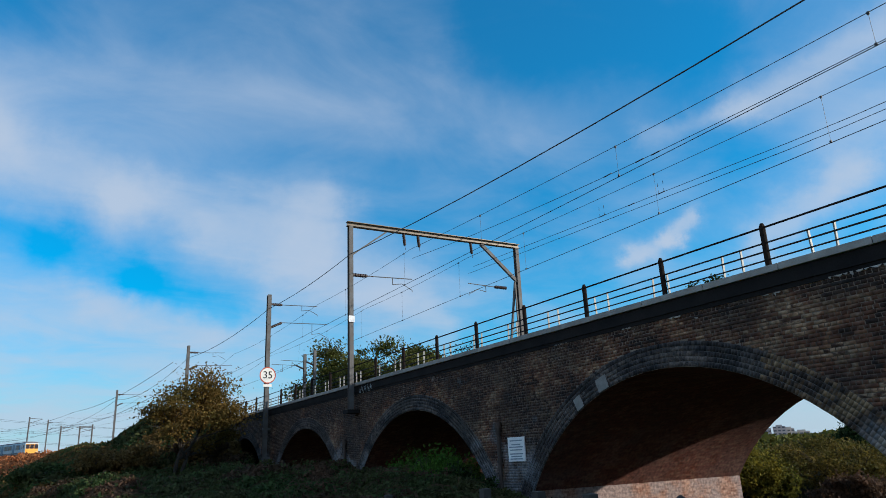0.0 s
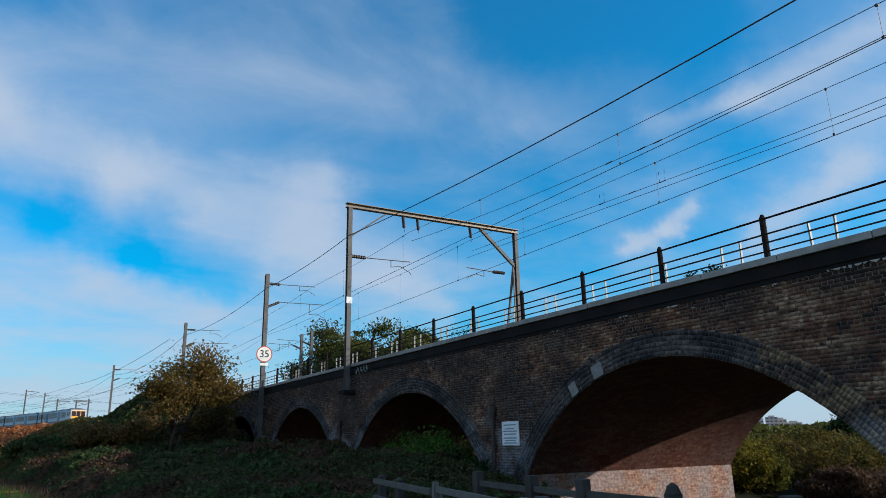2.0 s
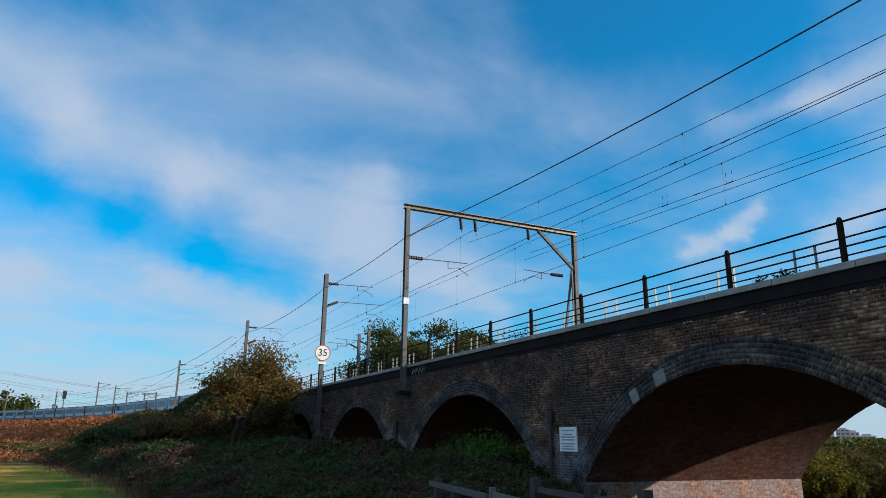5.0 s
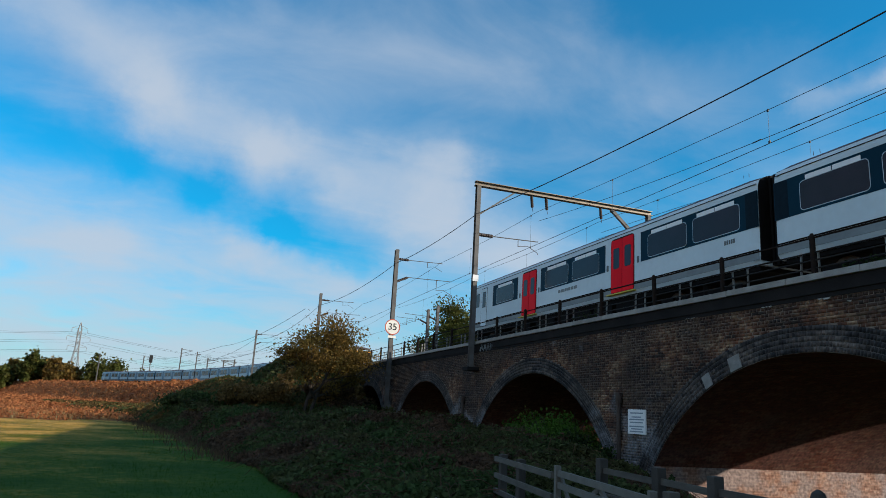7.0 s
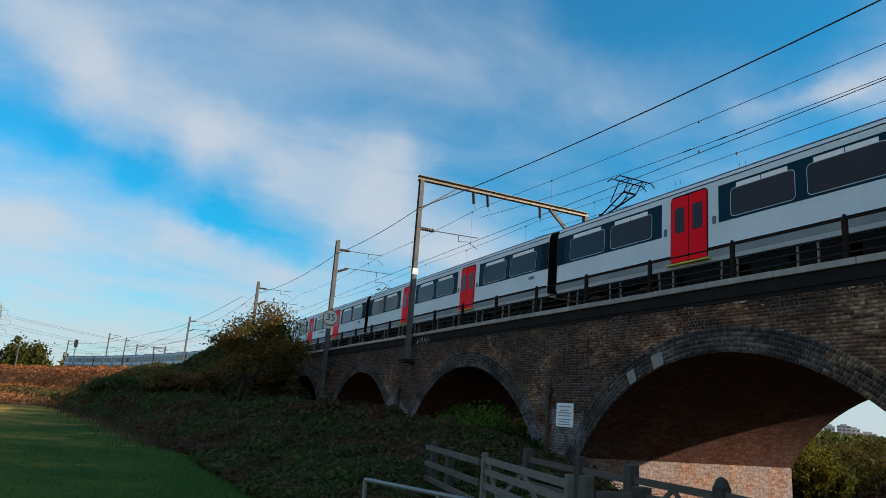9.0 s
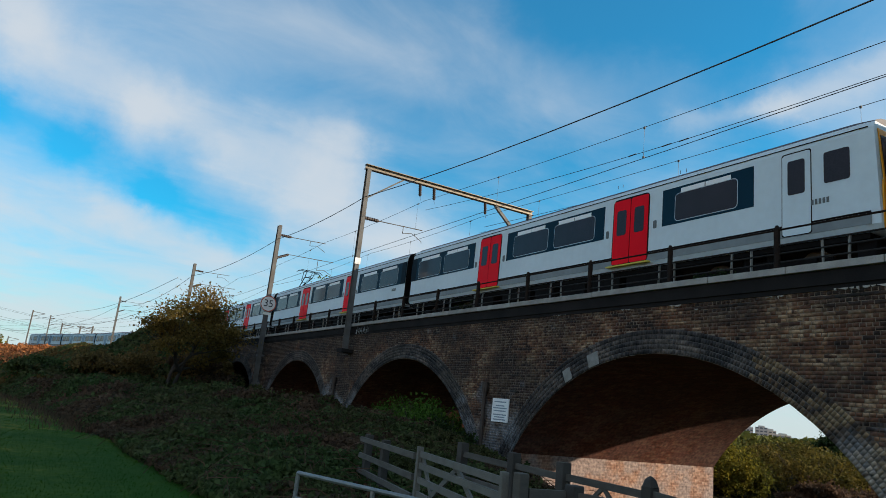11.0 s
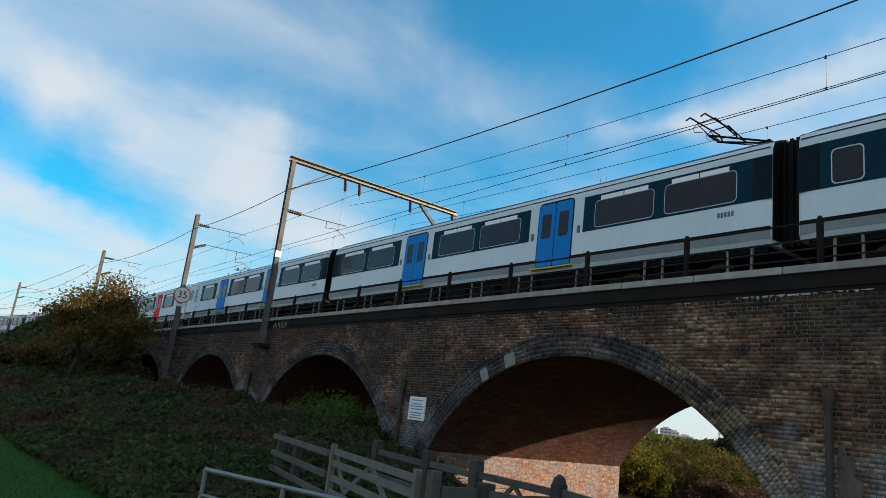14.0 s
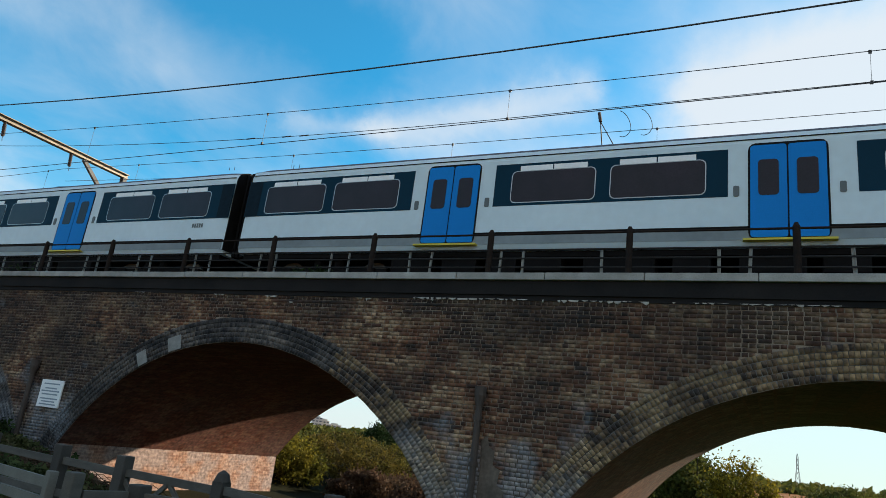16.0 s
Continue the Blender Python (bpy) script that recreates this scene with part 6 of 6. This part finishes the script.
wall_v, wall_f, ring_v, ring_f, tan_v, tan_f = [], [], [], [], [], []
picked = 0
one = {}
CZ = CROWN - RAD
R_OUT = RAD + RING_T
BR = random.Random(11)
for row in range(-2, 58):
    z = 0.18 + row * 0.0765 + 0.0355
    if z + 0.035 > Z_CORN:
        break
    y = -16.0 + (0.0 if row % 2 else 0.06)
    header = row % 2
    while y < 50:
        ln = 0.104 if header else 0.216
        a, b = y, y + ln
        y += ln + 0.009
        k = round(((a + b) / 2 - ARCH0) / PITCH)
        c = ARCH0 + k * PITCH
        rr = R_OUT + 0.008
        dz = abs(z - CZ)
        lim = math.sqrt(max(0, rr * rr - dz * dz)) if dz < rr else 0.0
        if z < SPRING:
            lim = HALF
        if lim:
            if a < c + lim and b > c - lim:
                if (a + b) / 2 < c:
                    b = min(b, c - lim)
                else:
                    a = max(a, c + lim)
                if b - a < 0.03:
                    continue
        d = BR.uniform(0.0, 0.004)
        if BR.random() < 0.03:
            d = -0.003
        if 4.2 < a < 11.5 and z > 3.9 and picked < 150 and not header and row % 4 == 0:
            key = (round(b - a, 2), 0.068)
            if key not in one:
                h = key[0] / 2
                v = [(x - XF, yy, zz) for x, yy, zz in brick_box(0, 0, h, 0.0325, 0, 0.004)]
                me = raw_mesh("brick", v, BF)
                me.materials.append(M_brick_one)
                one[key] = me
            o = part("brick", one[key], M_brick_one, viaduct)
            o.location = (-d, (a + b) / 2 - ARCH0, z)
            picked += 1
            continue
        n = len(wall_v)
        wall_v += brick_box((a + b) / 2, z + BR.gauss(0, 0.0025), (b - a) / 2 - abs(BR.gauss(0, 0.004)), 0.0342 + BR.gauss(0, 0.0014), BR.gauss(0, 0.010), d)
        wall_f += [tuple(i + n for i in f) for f in BF]
tagged(vpart("brickwork", raw_mesh("brickwork", wall_v, wall_f), M_brick, "weathered brown stock bricks"), kind="stuff")
ring_one = None
n_one = 0
for k in range(-2, 4):
    c = ARCH0 + k * PITCH
    for ring in range(5):
        r = RAD + 0.056 + ring * 0.1125
        a_max = math.asin(min(1, HALF / RAD)) + 0.03 + 0.012 * ring
        step = 0.0765 / r
        a = -a_max + (ring % 2) * step * 0.5
        while a < a_max:
            cy, cz = c + r * math.sin(a), CZ + r * math.cos(a)
            d = BR.uniform(0.005, 0.010)
            if k == 0 and ring == 4 and n_one < 140 and a > -0.42:
                if ring_one is None:
                    v = [(x - XF, yy, zz) for x, yy, zz in brick_box(0, 0, 0.0325, 0.0515, 0, 0.004)]
                    ring_one = raw_mesh("arch_brick", v, BF)
                    ring_one.materials.append(M_ring_one)
                o = part("arch_brick", ring_one, M_ring_one, viaduct)
                o.location, o.rotation_euler = (-d, cy - ARCH0, cz), (-a, 0, 0)
                n_one += 1
            else:
                tan = k < 0 or k == 0 and a + BR.gauss(0, 0.03) < -0.42
                rv, rf = (tan_v, tan_f) if tan else (ring_v, ring_f)
                n = len(rv)
                rv += brick_box(cy, cz, 0.0335 + BR.gauss(0, 0.002), 0.0505 + BR.gauss(0, 0.002), -a + BR.gauss(0, 0.05 if tan else 0.02), d)
                rf += [tuple(i + n for i in f) for f in BF]
            a += step
tagged(vpart("arch_ring_brickwork", raw_mesh("arch_ring_brickwork", ring_v, ring_f), M_ring, "rings of dark weathered arch bricks"), kind="stuff")
tagged(vpart("tan_ring_brickwork", raw_mesh("tan_ring_brickwork", tan_v, tan_f), M_ring_tan, "tan and brown weathered arch bricks"), kind="stuff")
for k in range(-2, 4):
    bm = B()
    c, a1 = ARCH0 + k * PITCH, math.asin(min(1, HALF / RAD))
    ring = [[bm.verts.new((XF + 0.001, c + r * math.sin(a1 * i / 24), CZ + r * math.cos(a1 * i / 24))) for r in (RAD + 0.002, R_OUT)] for i in range(-24, 25)]
    for p, q in zip(ring, ring[1:]):
        bm.faces.new((p[0], p[1], q[1], q[0]))
    vpart("ring_mortar", bm, M_ring_mortar, "pale mortar of the arch ring")
# lime runs under the string course and two repaired stones in the ring
for y0, y1, z, h in ((8.0, 8.6, 4.56, 0.05), (10.35, 10.8, 4.57, 0.04), (4.6, 7.3, 4.60, 0.05), (2.4, 4.3, 4.60, 0.05), (-0.5, 2.0, 4.60, 0.03), (12.0, 12.5, 4.58, 0.03), (14.2, 15.0, 4.59, 0.02), (10.0, 10.07, 4.44, 0.09)):
    yy = y0
    while yy < y1:
        w = min(BR.uniform(0.04, 0.22), y1 - yy + 0.02)
        if BR.random() < 0.75:
            hh = h * BR.uniform(0.3, 1.1)
            q = [(yy, z), (yy + w, z + BR.uniform(-0.006, 0.004)), (yy + w * BR.uniform(0.6, 1.0), z - hh * BR.uniform(0.2, 1)), (yy + w * BR.uniform(0.2, 0.6), z - hh * BR.uniform(0.5, 1.6)), (yy + w * 0.05, z - hh * BR.uniform(0.2, 0.9))]
            q = [(u, v + 0.045) for u, v in q]
            bm = B()
            F, K = [bm.verts.new((XF - 0.0285, u, v)) for u, v in q], [bm.verts.new((XF + 0.006, u, v)) for u, v in q]
            bm.faces.new(F)
            for i in range(5):
                bm.faces.new((F[i], F[(i + 1) % 5], K[(i + 1) % 5], K[i]))
            vpart("lime_run", bm, M_lime)
        yy += w + BR.uniform(0.0, 0.05)
for a0, a1 in ((-0.345, -0.285), (-0.50, -0.455)):
    bm = B()
    q = [(ARCH0 - RAD * 1.004 * math.sin(a0), CZ + RAD * 1.004 * math.cos(a0)), (ARCH0 - RAD * 1.004 * math.sin(a1), CZ + RAD * 1.004 * math.cos(a1)),
         (ARCH0 - R_OUT * 0.97 * math.sin(a1), CZ + R_OUT * 0.97 * math.cos(a1)), (ARCH0 - R_OUT * 0.97 * math.sin(a0), CZ + R_OUT * 0.97 * math.cos(a0))]
    A = [bm.verts.new((XF - 0.022, y, z)) for y, z in q]
    C = [bm.verts.new((XF + 0.01, y, z)) for y, z in q]
    bm.faces.new(A)
    for i in range(4):
        bm.faces.new((A[i], A[(i + 1) % 4], C[(i + 1) % 4], C[i]))
    vpart("repair_patch", bm, mat("grey repair mortar", (0.27, 0.27, 0.26), 0.9, vary=0.3, scale=6), "grey mortar repair in the arch ring")


def motions():
    """The near train leaves along the curve; the far one comes in from it."""
    V, PITCH_C = 13.515, 20.25
    for i, c in enumerate(NEAR):
        rows = []
        for k in range(17):
            s = 9.375 + V * (k - 5.2) - 10.10 - PITCH_C * i
            x, y, h = bend(s, X_NEAR)
            rows.append((float(k), pose(x, y, Z_RAIL, 0, 0, h)))
        walk(c, rows)
    for i, c in enumerate(FAR):
        rows = []
        for k in range(17):
            s = 69.0 - 14.9 * (k - 7.5) + 10.10 + PITCH_C * i
            x, y, h = bend(s, X_FARTRACK)
            rows.append((float(k), pose(x, y, Z_RAIL, 0, 0, h + 180)))
        walk(c, rows)


motions()
